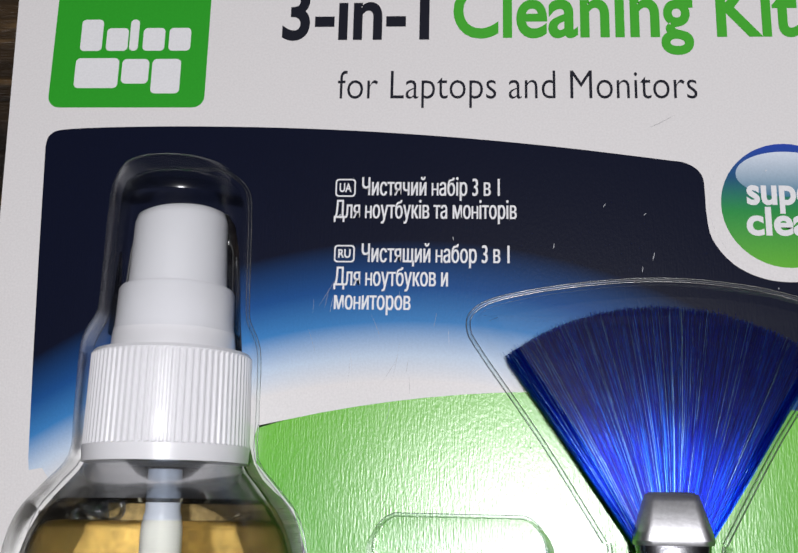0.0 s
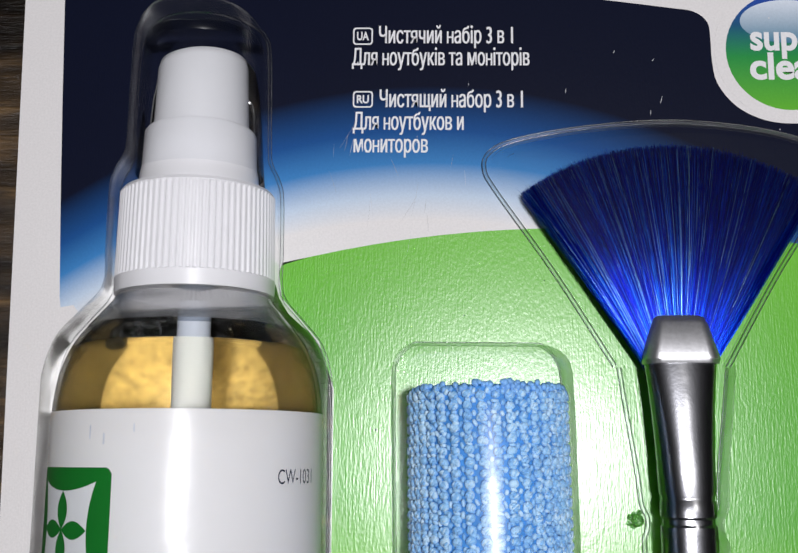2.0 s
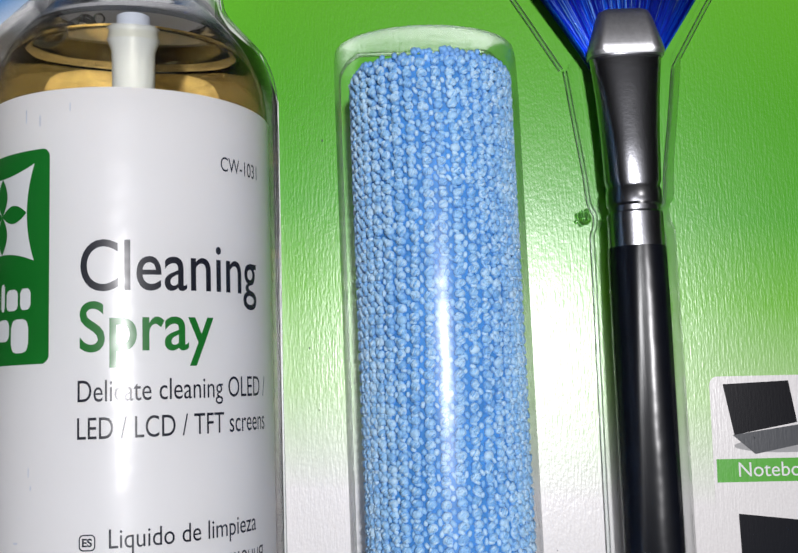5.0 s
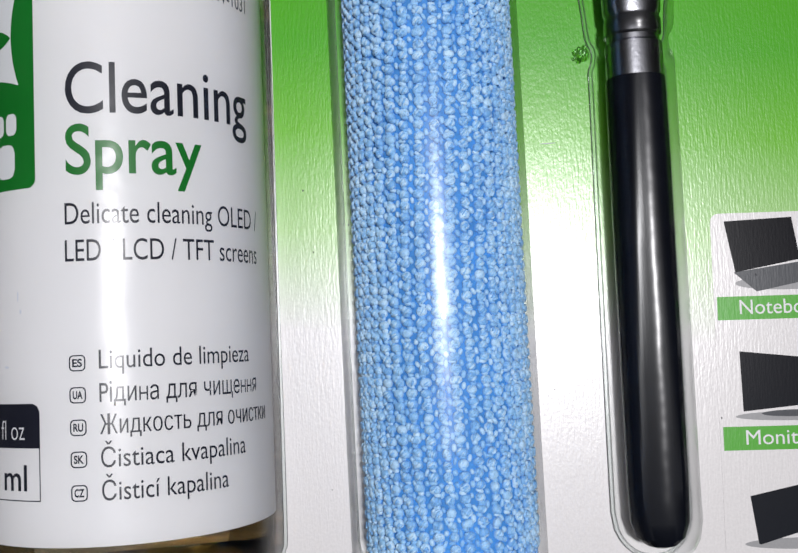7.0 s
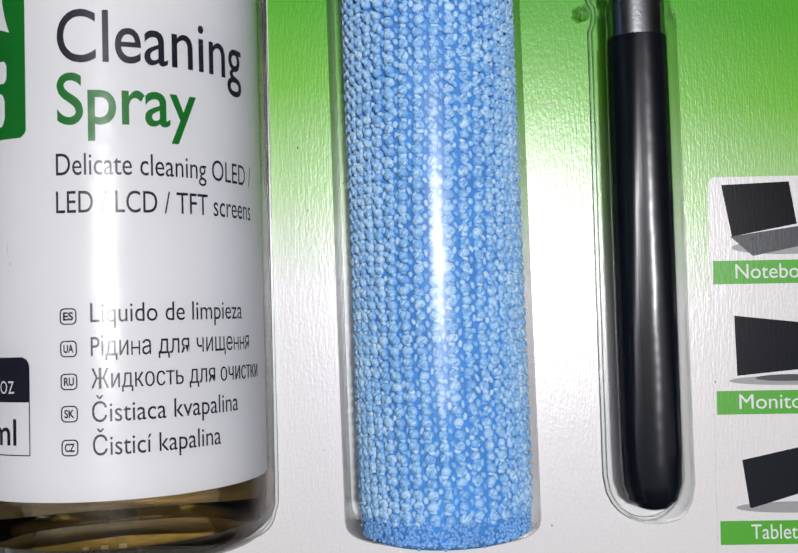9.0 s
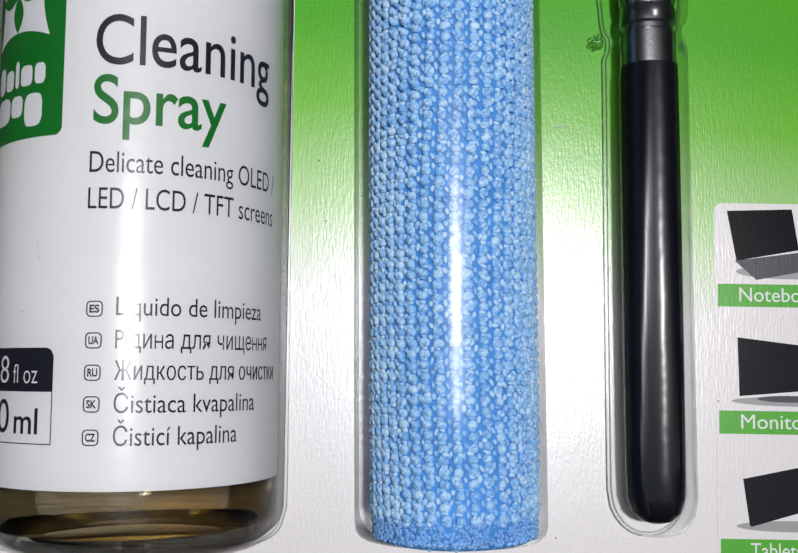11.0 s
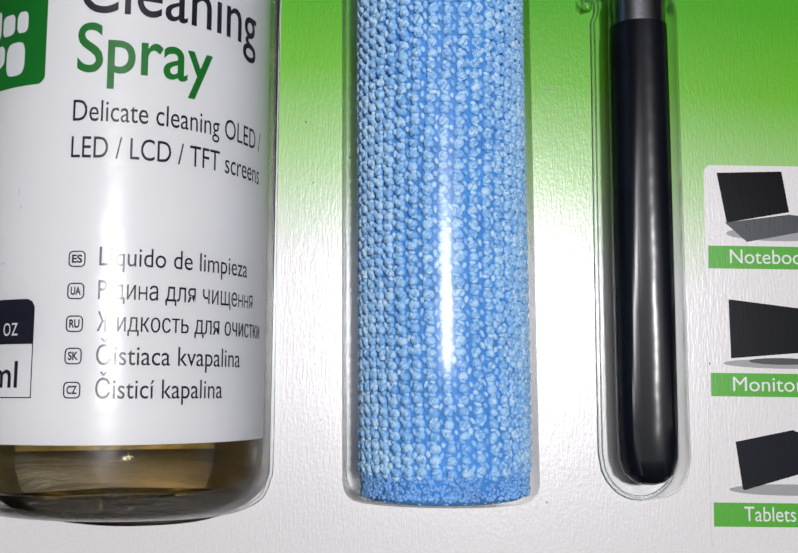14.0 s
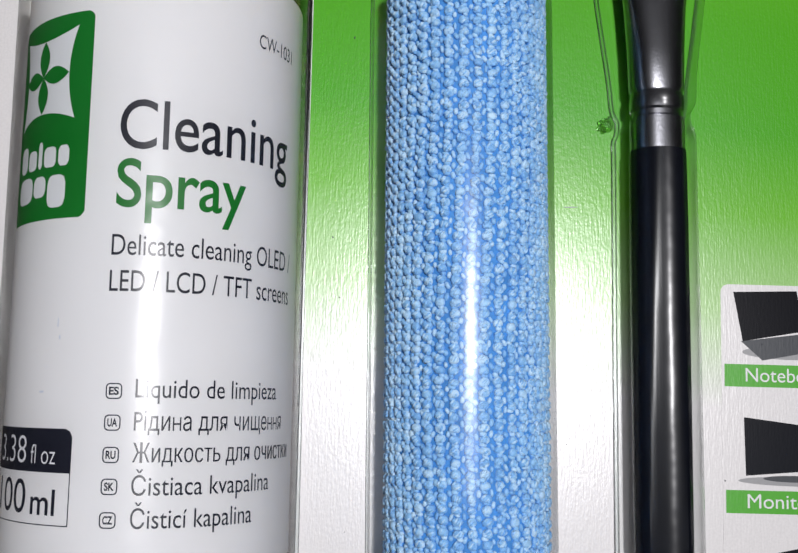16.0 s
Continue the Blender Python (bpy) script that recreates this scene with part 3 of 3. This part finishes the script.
    smooth_line([(116.2, R), (120.6, 22.2), (125.2, 21.3), (129.6, 19.4), (133.2, 16.6), (135.8, 13.8), (137.6, 12.3), (139.1, 11.8)], 4)
body = lathe("body", loc(body_rows), M_PET, bottle, seg=96, caps=False)
body.visible_shadow = False
ring_rows = [(18.2, 17.5), (18.5, 16.0), (19.0, 13.0), (19.4, 6.0), (19.6, 0.01)]
lathe("base", loc(ring_rows), M_PET, bottle, seg=64, caps=False).visible_shadow = False
liq = [(y, max(r - 0.7, 0.01)) for y, r in body_rows if 20.5 < y < 128.4]
liquid = lathe("liquid", loc([(21.0, 0.02), (20.9, 6.0), (20.7, 11.0), (20.4, 15.2), (20.2, 17.2)] + liq + [(128.8, 19.0), (129.0, 18.4)]), M_LIQUID, bottle, "pale yellowish cleaning liquid", seg=96)
liquid.visible_shadow = False
lathe("neck_ring", loc([(131.6, 17.0), (134.0, 14.8), (136.2, 12.4), (137.9, 11.9), (138.0, 13.2), (136.6, 13.9), (134.6, 15.6), (132.2, 17.6), (131.6, 17.0)]), M_NECK, bottle, "thick glassy neck", seg=96, caps=False).visible_shadow = False
lathe("dip_tube", loc([(34.0, 2.1), (114.8, 2.1), (115.2, 2.5), (127.6, 2.6), (129.2, 3.2), (130.2, 2.9), (137.1, 2.8)]), M_TUBE, bottle, "white dip tube", seg=24)


def groove(k, y):
    return (0.0 if k % 4 < 2 else -0.24) if 140.8 + OY < y < 155.7 + OY else 0.0


collar = lathe("collar", loc([(138.1, 12.6), (138.1, 13.7), (140.7, 13.8), (141.0, 13.75), (155.5, 13.5), (155.9, 13.5), (156.5, 13.1), (156.7, 10.2)]), M_PLASTIC, bottle, "ribbed white screw collar",
               seg=304, ribs=groove, smooth=False)
lathe("pump_neck", loc([(156.6, 10.6), (159.7, 10.4), (161.2, 10.1), (167.3, 9.9), (167.9, 9.5), (168.0, 8.2)]), M_PLASTIC, bottle, seg=64)
head = lathe("spray_head", loc([(167.9, 8.5), (172.3, 8.3), (179.9, 8.05), (181.2, 7.7), (181.7, 6.8)]), M_PLASTIC, bottle, "white finger spray head", seg=64)
for v in head.data.vertices:
    if v.co.y > (179.5 + OY) * MM:
        v.co.y += v.co.x * 0.07
lathe("dust_cap", loc([(159.8, 11.2), (171.3, 11.0), (182.9, 10.7), (186.1, 10.3), (187.3, 9.2), (187.7, 7.0), (187.7, 0.02)]), M_CAP, bottle, "clear dust cap", seg=64, caps=False).visible_shadow = False
lathe("cap_ridge", loc([(183.4, 10.55), (184.3, 10.75), (185.3, 10.5)]), M_RIDGE, bottle, "milky ridge inside the cap", seg=64, caps=False)


def caustic_sheet():
    """An added satin sheet; its gold stands in for light focused through the bottle."""
    rows, seg = [(y, r) for y, r in ([(25.6, R)] + body_rows) if 25.5 < y < 133], 24
    vs = [((r + 0.12) * math.sin(radians(126 + 108 * k / seg)) * MM, (y + OY) * MM, (r + 0.12) * math.cos(radians(126 + 108 * k / seg)) * MM) for y, r in rows for k in range(seg + 1)]
    fs = [(i * (seg + 1) + k, i * (seg + 1) + k + 1, (i + 1) * (seg + 1) + k + 1, (i + 1) * (seg + 1) + k) for i in range(len(rows) - 1) for k in range(seg)]
    return pydata("caustic_sheet", vs, fs, M_GOLD, bottle, "added satin golden sheet for light focused behind the liquid", True)


caustic_sheet()
# bubbles trapped in the neck
for a, y, r in ((-40, 129.4, 3.0), (-52, 131.6, 2.2), (-25, 130.7, 2.4), (-33, 133.1, 1.6), (-18, 133.5, 1.0)):
    bm = bmesh.new()
    rr = 13.6 - (y - 129) * 0.9
    bmesh.ops.create_uvsphere(bm, u_segments=18, v_segments=10, radius=r * MM,
                              matrix=Matrix.Translation((rr * math.sin(radians(a)) * MM, (y + OY) * MM, rr * math.cos(radians(a)) * MM)))
    part("bubble", bm, M_PET, bottle, smooth=True).visible_shadow = False


def on_label(lift):
    def wrap(p):
        a = p.x / (R * MM)
        r = R * MM + lift * MM + p.z
        return Vector((r * math.sin(a), p.y + OY * MM, r * math.cos(a)))
    return wrap


LAB_LO, LAB_HI = 27.9, 117.8
verts, faces = [], []
SEG = 80
for y in (LAB_LO + OY, LAB_HI + OY):
    for k in range(SEG + 1):
        a = radians(-165 + 330 * k / SEG)
        verts += [((R + 0.12) * math.sin(a) * MM, y * MM, (R + 0.12) * math.cos(a) * MM)]
for k in range(SEG):
    faces.append((k, k + 1, SEG + 2 + k, SEG + 1 + k))
label_sheet = pydata("label", verts, faces, M_WRAP, bottle, "white paper wrap label", True)
W = on_label(0.15)


def skewed(p):
    x, y = p.x / MM, p.y / MM
    return W(Vector((x * MM, y * MM, p.z)))


def patch(name, x0, y0, x1, y1, lift, material, parent, label="", inside=None):
    """A printed patch on the label as a bent grid, kept where inside(x, y) holds."""
    nx, ny = max(2, int((x1 - x0) / (0.14 if inside else 0.35))), max(2, int((y1 - y0) / 0.14)) if inside else 1
    vs, fs = [], []
    for j in range(ny + 1):
        for i in range(nx + 1):
            vs.append(skewed(Vector(((x0 + (x1 - x0) * i / nx) * MM, (y0 + (y1 - y0) * j / ny) * MM, lift * MM))))
    for j in range(ny):
        for i in range(nx):
            mx, my = x0 + (x1 - x0) * (i + 0.5) / nx, y0 + (y1 - y0) * (j + 0.5) / ny
            if inside is None or inside(mx, my):
                a = j * (nx + 1) + i
                fs.append((a, a + 1, a + nx + 2, a + nx + 1))
    return pydata(name, vs, fs, material, parent, label, True)


def pill(x0, y0, x1, y1):
    """Whether a point lies within a rounded block."""
    return lambda x, y: abs((2 * x - x0 - x1) / (x1 - x0)) ** 3.4 + abs((2 * y - y0 - y1) / (y1 - y0)) ** 3.4 < 1


def corners(x0, y0, x1, y1, r):
    """Whether a point lies within a box with rounded corners."""
    return lambda x, y: math.hypot(max(x0 + r - x, x - x1 + r, 0), max(y0 + r - y, y - y1 + r, 0)) <= r


def lens_rows(name, cx, cy, length, width, turn, lift, material, parent):
    """A pointed leaf shape, bent round the bottle."""
    vs, fs, n = [], [], 14
    c, s = math.cos(radians(turn)), math.sin(radians(turn))
    for i in range(n + 1):
        u = i / n
        h = width / 2 * math.sin(math.pi * u) ** 0.9
        for w in (-h, h):
            x, y = cx + u * length * c - w * s, cy + u * length * s + w * c
            vs.append(skewed(Vector((x * MM, y * MM, lift * MM))))
    for i in range(n):
        fs.append((2 * i, 2 * i + 1, 2 * i + 3, 2 * i + 2))
    return pydata(name, vs, fs, material, parent)


badge = patch("logo_badge", -25.4, 77.9, -6.1, 109.2, 0.0, M_LABEL_GREEN, label_sheet, "dark green logo badge", corners(-25.4, 77.9, -6.1, 109.2, 1.3))
FX, FY, FH = -15.9, 100.0, 7.15
vs, fs, n = [], [], 20
for j in range(n + 1):
    v = -1 + 2 * j / n
    for i in range(n + 1):
        u = -1 + 2 * i / n
        x, y = FX + FH * u * (0.80 + 0.20 * v * v), FY + FH * v * (0.80 + 0.20 * u * u)
        vs.append(skewed(Vector((x * MM, y * MM, 0.04 * MM))))
for j in range(n):
    for i in range(n):
        a = j * (n + 1) + i
        fs.append((a, a + 1, a + n + 2, a + n + 1))
pydata("logo_flower", vs, fs, M_LABEL, badge, "white four-petal mark", True)
for turn in (0, 90, 180, 270):
    lens_rows("logo_leaf", FX, FY, FH * 0.8, 2.7, turn, 0.13, M_LABEL_GREEN, badge)
for x, w, hi in ((-22.6, 2.9, 89.9), (-19.2, 2.6, 88.9), (-16.1, 1.0, 89.9), (-14.6, 2.7, 88.9), (-11.4, 2.1, 88.9)):
    patch("logo_shape", x, 85.8, x + w, hi, 0.04, M_LABEL, badge, inside=pill(x, 85.8, x + w, hi))
for x, w, lo, hi in ((-22.6, 5.2, 80.9, 84.9), (-17.0, 3.1, 81.4, 84.6), (-13.4, 3.7, 79.6, 84.5)):
    patch("logo_shape", x, lo, x + w, hi, 0.04, M_LABEL, badge, inside=pill(x, lo, x + w, hi))

for text, x0, x1, base, cap, ink, bold in (("CW-1031", 19.7, 28.6, 106.6, 2.2, M_LABEL_DARK, 0.0), ("Cleaning", -1.3, 27.8, 88.0, 7.2, M_LABEL_DARK, 0.004),
                                           ("Spray", -1.4, 18.0, 79.4, 6.9, M_LABEL_GREEN, 0.010), ("Delicate cleaning OLED /", -1.65, 30.2, 72.3, 3.0, M_LABEL_DARK, 0.0),
                                           ("LED / LCD / TFT screens", -1.7, 29.9, 67.1, 3.0, M_LABEL_DARK, 0.0), ("Liquido de limpieza", 2.7, 26.5, 52.1, 2.6, M_LABEL_DARK, 0.0),
                                           ("Рідина для чищення", 2.7, 28.4, 47.5, 2.6, M_LABEL_DARK, 0.0), ("Жидкость для очистки", 2.7, 31.2, 43.1, 2.6, M_LABEL_DARK, -0.01),
                                           ("Čistiaca kvapalina", 2.75, 25.0, 38.6, 2.6, M_LABEL_DARK, 0.0), ("Čisticí kapalina", 2.8, 21.2, 34.1, 2.6, M_LABEL_DARK, 0.0)):
    words("text_line", text, x0, x1, base, cap, 0.0, ink, label_sheet, bold, skewed, heavy=0.07 if bold < 0 else 0.0)
for code, base in (("ES", 51.85), ("UA", 47.45), ("RU", 43.0), ("SK", 38.65), ("CZ", 34.1)):
    country("country_mark", code, -1.42, base, 0.88, base + 2.25, 0.0, M_LABEL_DARK, label_sheet, skewed)
volume = patch("volume_box", -27.0, 41.45, -6.0, 47.6, 0.0, M_LABEL_DARK, label_sheet, "black volume box", corners(-32.0, 36.0, -6.0, 47.6, 1.4))
words("text_line", "3.38", -23.2, -14.5, 42.6, 3.9, 0.03, M_LABEL, volume, -0.01, skewed)
words("text_line", "fl oz", -13.4, -8.6, 42.6, 2.7, 0.03, M_LABEL, volume, -0.01, skewed)
words("text_line", "100", -23.0, -14.1, 35.6, 4.7, 0.0, M_LABEL_DARK, label_sheet, 0.0, skewed)
words("text_line", "ml", -12.9, -8.3, 35.6, 3.5, 0.0, M_LABEL_DARK, label_sheet, 0.01, skewed)
patch("box_line", -6.15, 34.3, -6.0, 41.45, 0.0, M_LABEL_DARK, label_sheet)
patch("box_line", -27.0, 34.15, -6.0, 34.3, 0.0, M_LABEL_DARK, label_sheet)

# ---------------------------------------------------------------- rolled cloth
cloth = tagged(new("cleaning_cloth"), "light blue knitted microfibre cloth rolled into a tube", "cloth")
cloth.matrix_world = pose((CX - 0.15) * MM, 80 * MM, 13.7 * MM, 0, 0, 1.1)
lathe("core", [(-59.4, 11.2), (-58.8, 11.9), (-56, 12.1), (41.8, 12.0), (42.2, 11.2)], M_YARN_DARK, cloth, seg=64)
rng = random.Random(7)
RC = 12.3


def stitch_template(fine=1):
    bm = bmesh.new()
    bmesh.ops.create_icosphere(bm, subdivisions=fine, radius=1.0)
    vs = np.array([v.co[:] for v in bm.verts])
    fs = [[v.index for v in f.verts] for f in bm.faces]
    bm.free()
    return vs, fs


def stitches():
    """Purl knuckles in upright wales: each loop is a fat bent bead with a smaller one tucked under it, and thin beads run between the wales."""
    base, tri = stitch_template(2)
    base = np.sign(base) * np.abs(base) ** 0.8
    thin, thin_tri = stitch_template(1)
    verts, faces = [], []
    wales, pitch = 38, 1.62

    def bead(a, y, lift, wd, ln, ht, tilt, arch, form=base, sides=tri):
        t = radians(tilt)
        p = form * (wd, ln, ht)
        p = p + np.stack([0 * p[:, 0], arch * (p[:, 0] / wd) ** 2 * ln, 0 * p[:, 0]], 1)
        q = np.stack([p[:, 0] * math.cos(t) + p[:, 1] * math.sin(t), -p[:, 0] * math.sin(t) + p[:, 1] * math.cos(t), p[:, 2]], 1)
        rr, aa = RC + lift + q[:, 2], a + q[:, 0] / RC
        n = len(verts)
        verts.extend((np.stack([rr * np.sin(aa), y + q[:, 1], rr * np.cos(aa)], 1) * MM).tolist())
        faces.extend([[i + n for i in f] for f in sides])

    for c in range(wales):
        a0 = 2 * math.pi * c / wales
        if math.cos(a0) < -0.45:
            continue
        phase, fat = rng.uniform(0, pitch), rng.uniform(0.88, 1.1)
        for r in range(int(97.6 / pitch)):
            y = -55.2 + r * pitch + 0.3 * phase
            a = a0 + 0.05 * math.sin(y * 0.07) + 0.02 * math.sin(y * 0.023 + c * 0.5) + rng.uniform(-0.008, 0.008)
            u = lambda lo, hi: rng.uniform(lo, hi)
            bead(a, y + u(-0.10, 0.10), u(-0.14, 0.02), 0.78 * fat * u(0.88, 1.08), 0.66 * u(0.88, 1.06), 0.46 * u(0.8, 1.2), u(-22, 10), u(-0.35, 0.1))
            lean = u(25, 60)
            for k in (-1.5, -0.5, 0.5, 1.5):
                off = 0.30 * k * fat
                bead(a + (off * math.cos(radians(lean)) + u(-0.06, 0.06)) / RC, y - off * math.sin(radians(lean)) + u(-0.08, 0.08), u(0.20, 0.36), 0.19 * u(0.8, 1.25), (0.66 - 0.12 * abs(k)) * u(0.85, 1.15), 0.24, lean + u(-16, 16), 0.0, thin, thin_tri)
            bead(a + u(-0.03, 0.03), y - 0.75 + u(-0.1, 0.1), u(-0.26, -0.06), 0.52 * u(0.8, 1.2), 0.34 * u(0.8, 1.2), 0.38, u(0, 40), 0.0)
            bead(a + math.pi / wales + u(-0.012, 0.012), y + 0.6 + u(-0.2, 0.2), u(-0.30, -0.08), 0.30 * u(0.8, 1.3), 0.56 * u(0.7, 1.1), 0.38, u(-38, 22), 0.0)
    return verts, faces


v, f = stitches()
pydata("knit_stitch", v, f, M_YARN, cloth, "knitted loops of pale blue yarn", True)["kind"] = "stuff"


def hem():
    """The pressed lower hem and the ragged upper edge, as small tufts."""
    base, tri = stitch_template()
    verts, faces = [], []
    for lo, hi, count, size in ((-59.2, -55.4, 1500, 0.34), (40.9, 42.6, 240, 0.55)):
        for k in range(count):
            a = rng.uniform(-2.0, 2.0)
            y = rng.uniform(lo, hi) - (0.0 if lo < 0 else 0.9 * (1 - math.cos(a)))
            rr = 12.05 + rng.uniform(-0.3, 0.2) - (0.9 if y < -58.8 else 0)
            pts = base * (size * rng.uniform(0.7, 1.2), size * rng.uniform(0.7, 1.3), size * 0.8)
            aa = a + pts[:, 0] / 12.0
            q = np.stack([(rr + pts[:, 2]) * np.sin(aa), y + pts[:, 1], (rr + pts[:, 2]) * np.cos(aa)], 1) * MM
            n = len(verts)
            verts.extend(q.tolist())
            faces.extend([[i + n for i in t] for t in tri])
    return verts, faces


v, f = hem()
pydata("hem", v, f, M_HEM, cloth, "fuzzy pressed hem", True)["kind"] = "stuff"

# ---------------------------------------------------------------- fan brush
brush = tagged(new("fan_brush"), "fan brush with blue bristles, metal ferrule and black handle", "brush")
brush.matrix_world = pose((HX + 0.3) * MM, 100 * MM, -1.3 * MM, 0, 0, 0.6) @ pose(0, -100 * MM, 0)


def bristles():
    verts, faces = [], []
    oy, rad = 117.8, 48.2
    for k in range(15000):
        u = rng.uniform(-1, 1)
        a = radians(32.5) * u + rng.gauss(0, 0.006)
        lay = rng.random()
        z0 = 3.5 + 2.6 * lay
        z1 = 2.8 + 2.4 * lay + rng.uniform(-0.2, 0.3)
        ln = rad * rng.uniform(0.955, 1.0) * (1 - 0.018 * u * u) + (rng.uniform(0, 0.8) if rng.random() < 0.1 else 0)
        start = 9.0
        bend = rng.gauss(0, 0.010)
        w, roll = rng.uniform(0.035, 0.075), rng.uniform(0, 6.283)
        n = len(verts)
        for s, t in enumerate((0.0, 0.2, 0.4, 0.6, 0.8, 1.0)):
            d = start + (ln - start) * t
            aa = a + bend * t * t
            x, y = d * math.sin(aa), oy + d * math.cos(aa)
            z = z0 + (z1 - z0) * t + 1.5 * math.sin(math.pi * t)
            ww = w * (1 - 0.55 * t)
            cx, sx = math.cos(aa), math.sin(aa)
            for c in range(3):
                e, f_ = math.cos(roll + 2.094 * c), math.sin(roll + 2.094 * c)
                verts.append(((x + e * ww * cx) * MM, (y - e * ww * sx) * MM, (z + f_ * ww) * MM))
        for s in range(5):
            b = n + 3 * s
            for i in range(3):
                j = (i + 1) % 3
                faces.append((b + i, b + j, b + 3 + j, b + 3 + i))
    return verts, faces


v, f = bristles()
pydata("bristle", v, f, M_BRISTLE, brush, "spread royal blue bristles", True)["kind"] = "stuff"


def loft(name, rows, material, parent, label="", seg=40, power=2.4):
    """Rounded sections along y: rows of (y, half width, z centre, half height, flat on top 0..1)."""
    verts, faces = [], []
    for y, w, zc, h, top in rows:
        for k in range(seg):
            a = 2 * math.pi * k / seg
            c, s = math.cos(a), math.sin(a)
            x = w * math.copysign(abs(c) ** (2 / power), c)
            z = h * math.copysign(abs(s) ** (2 / power), s)
            if top and z > h * (1 - top):
                z = h * (1 - top)
            verts.append((x * MM, y * MM, (zc + z) * MM))
    n = len(rows)
    for i in range(n - 1):
        for k in range(seg):
            j = (k + 1) % seg
            faces.append((i * seg + k, i * seg + j, (i + 1) * seg + j, (i + 1) * seg + k))
    faces += [tuple(range(seg)), tuple(reversed(range((n - 1) * seg, n * seg)))]
    ob = pydata(name, verts, faces, material, parent, label, True)
    ob.data.set_sharp_from_angle(angle=radians(28))
    return ob


ferrule_rows = [(94.7, 4.45, 7.0, 4.1, 0), (100.6, 4.45, 7.0, 4.1, 0), (101.0, 4.1, 7.0, 3.8, 0), (101.8, 4.1, 7.0, 3.8, 0), (102.2, 4.45, 7.0, 4.1, 0), (104.4, 4.45, 7.0, 4.1, 0),
                (104.8, 4.25, 7.0, 3.9, 0), (105.3, 4.25, 7.0, 3.9, 0), (105.8, 4.5, 7.0, 4.0, 0), (112.9, 4.75, 6.9, 3.7, 0), (119.8, 5.2, 6.8, 3.2, 0), (124.8, 5.7, 6.7, 2.9, 0), (127.2, 6.0, 6.6, 2.7, 0)]
loft("ferrule", ferrule_rows, M_METAL, brush, "crimped silvery metal ferrule")
loft("ferrule_lip", [(127.0, 6.2, 6.8, 3.4, 0.1), (127.7, 6.35, 6.9, 3.7, 0.12), (128.8, 6.1, 6.9, 3.6, 0.12), (133.7, 4.6, 6.7, 3.0, 0.12), (134.7, 4.2, 6.5, 2.6, 0.15), (135.1, 3.6, 6.4, 2.0, 0.1)],
     M_LIP, brush, "silvery clamp at the mouth of the ferrule", power=3.2)
handle_rows = [(21.9, 1.2, 7.2, 1.6, 0), (22.3, 2.4, 7.2, 2.8, 0), (23.4, 3.7, 7.2, 3.6, 0.10), (25.8, 4.5, 7.2, 4.1, 0.20), (31.0, 4.65, 7.2, 4.3, 0.24), (48.3, 4.7, 7.2, 4.4, 0.20), (67.7, 4.72, 7.2, 4.5, 0.10),
               (83.3, 4.7, 7.2, 4.6, 0.03), (93.1, 4.65, 7.1, 4.6, 0), (95.1, 4.6, 7.1, 4.6, 0)]
loft("handle", handle_rows, M_HANDLE, brush, "glossy black plastic handle with a flat facet", seg=56, power=2.2)

# ---------------------------------------------------------------- dust and fine scratches on the pack
for k in range(34):
    x, y = rng.uniform(42, 140), rng.uniform(12, 215)
    bm = bmesh.new()
    bmesh.ops.create_icosphere(bm, subdivisions=1, radius=rng.uniform(0.05, 0.14) * MM, matrix=Matrix.Translation((x * MM, y * MM, 0.12 * MM)) @ Matrix.Diagonal((1, rng.uniform(0.7, 2.2), 0.5, 1)))
    part("dust_speck", bm, M_DUST if y > 150 else M_KEY, pack)


def hairline(x, y, length, turn, width, z, material, parent):
    """A fine scratch in the film, slightly curved."""
    vs, fs, n = [], [], 6
    for i in range(n + 1):
        u = i / n
        a = radians(turn + 3 * (u - 0.5))
        px, py = x + (u - 0.5) * length * math.cos(a), y + (u - 0.5) * length * math.sin(a)
        w = width * math.sin(math.pi * (0.08 + 0.84 * u))
        for sgn in (-1, 1):
            vs.append(((px - sgn * w * math.sin(a)) * MM, (py + sgn * w * math.cos(a)) * MM, z * MM))
    for i in range(n):
        fs.append((2 * i, 2 * i + 1, 2 * i + 3, 2 * i + 2))
    return pydata("scratch", vs, fs, material, parent)


for k in range(16):
    hairline(rng.uniform(38, 74), rng.uniform(146, 170), rng.uniform(1.5, 7.0), rng.choice((60, 75, 88, 92, 115)) + rng.uniform(-8, 8), rng.uniform(0.012, 0.028), 0.13, M_SOFT if k % 3 else M_DUST, pack)
for k in range(8):
    hairline(rng.uniform(60, 108), rng.uniform(172, 190), rng.uniform(0.5, 1.6), rng.uniform(20, 120), 0.05, 0.13, M_DUST, pack)
hairline(104.0, 200.6, 5.0, 28, 0.04, 0.13, M_SOFT, pack)
hairline(88.6, 86.5, 2.6, 2, 0.08, 0.13, M_SOFT, pack)
# scuffs on the label
for x, y, w, h in ((-9.6, 62.0, 0.22, 1.3), (-9.2, 60.2, 0.3, 0.6), (-11.4, 56.2, 0.5, 0.25), (-12.4, 52.6, 0.9, 0.3), (-8.0, 112.6, 0.35, 1.6), (-10.6, 113.4, 0.3, 2.0), (-3.0, 114.4, 0.22, 1.2), (6.4, 58.9, 0.16, 0.16)):
    patch("scuff", x, y, x + w, y + h, 0.03, M_SMUDGE, label_sheet, inside=pill(x, y, x + w, y + h))
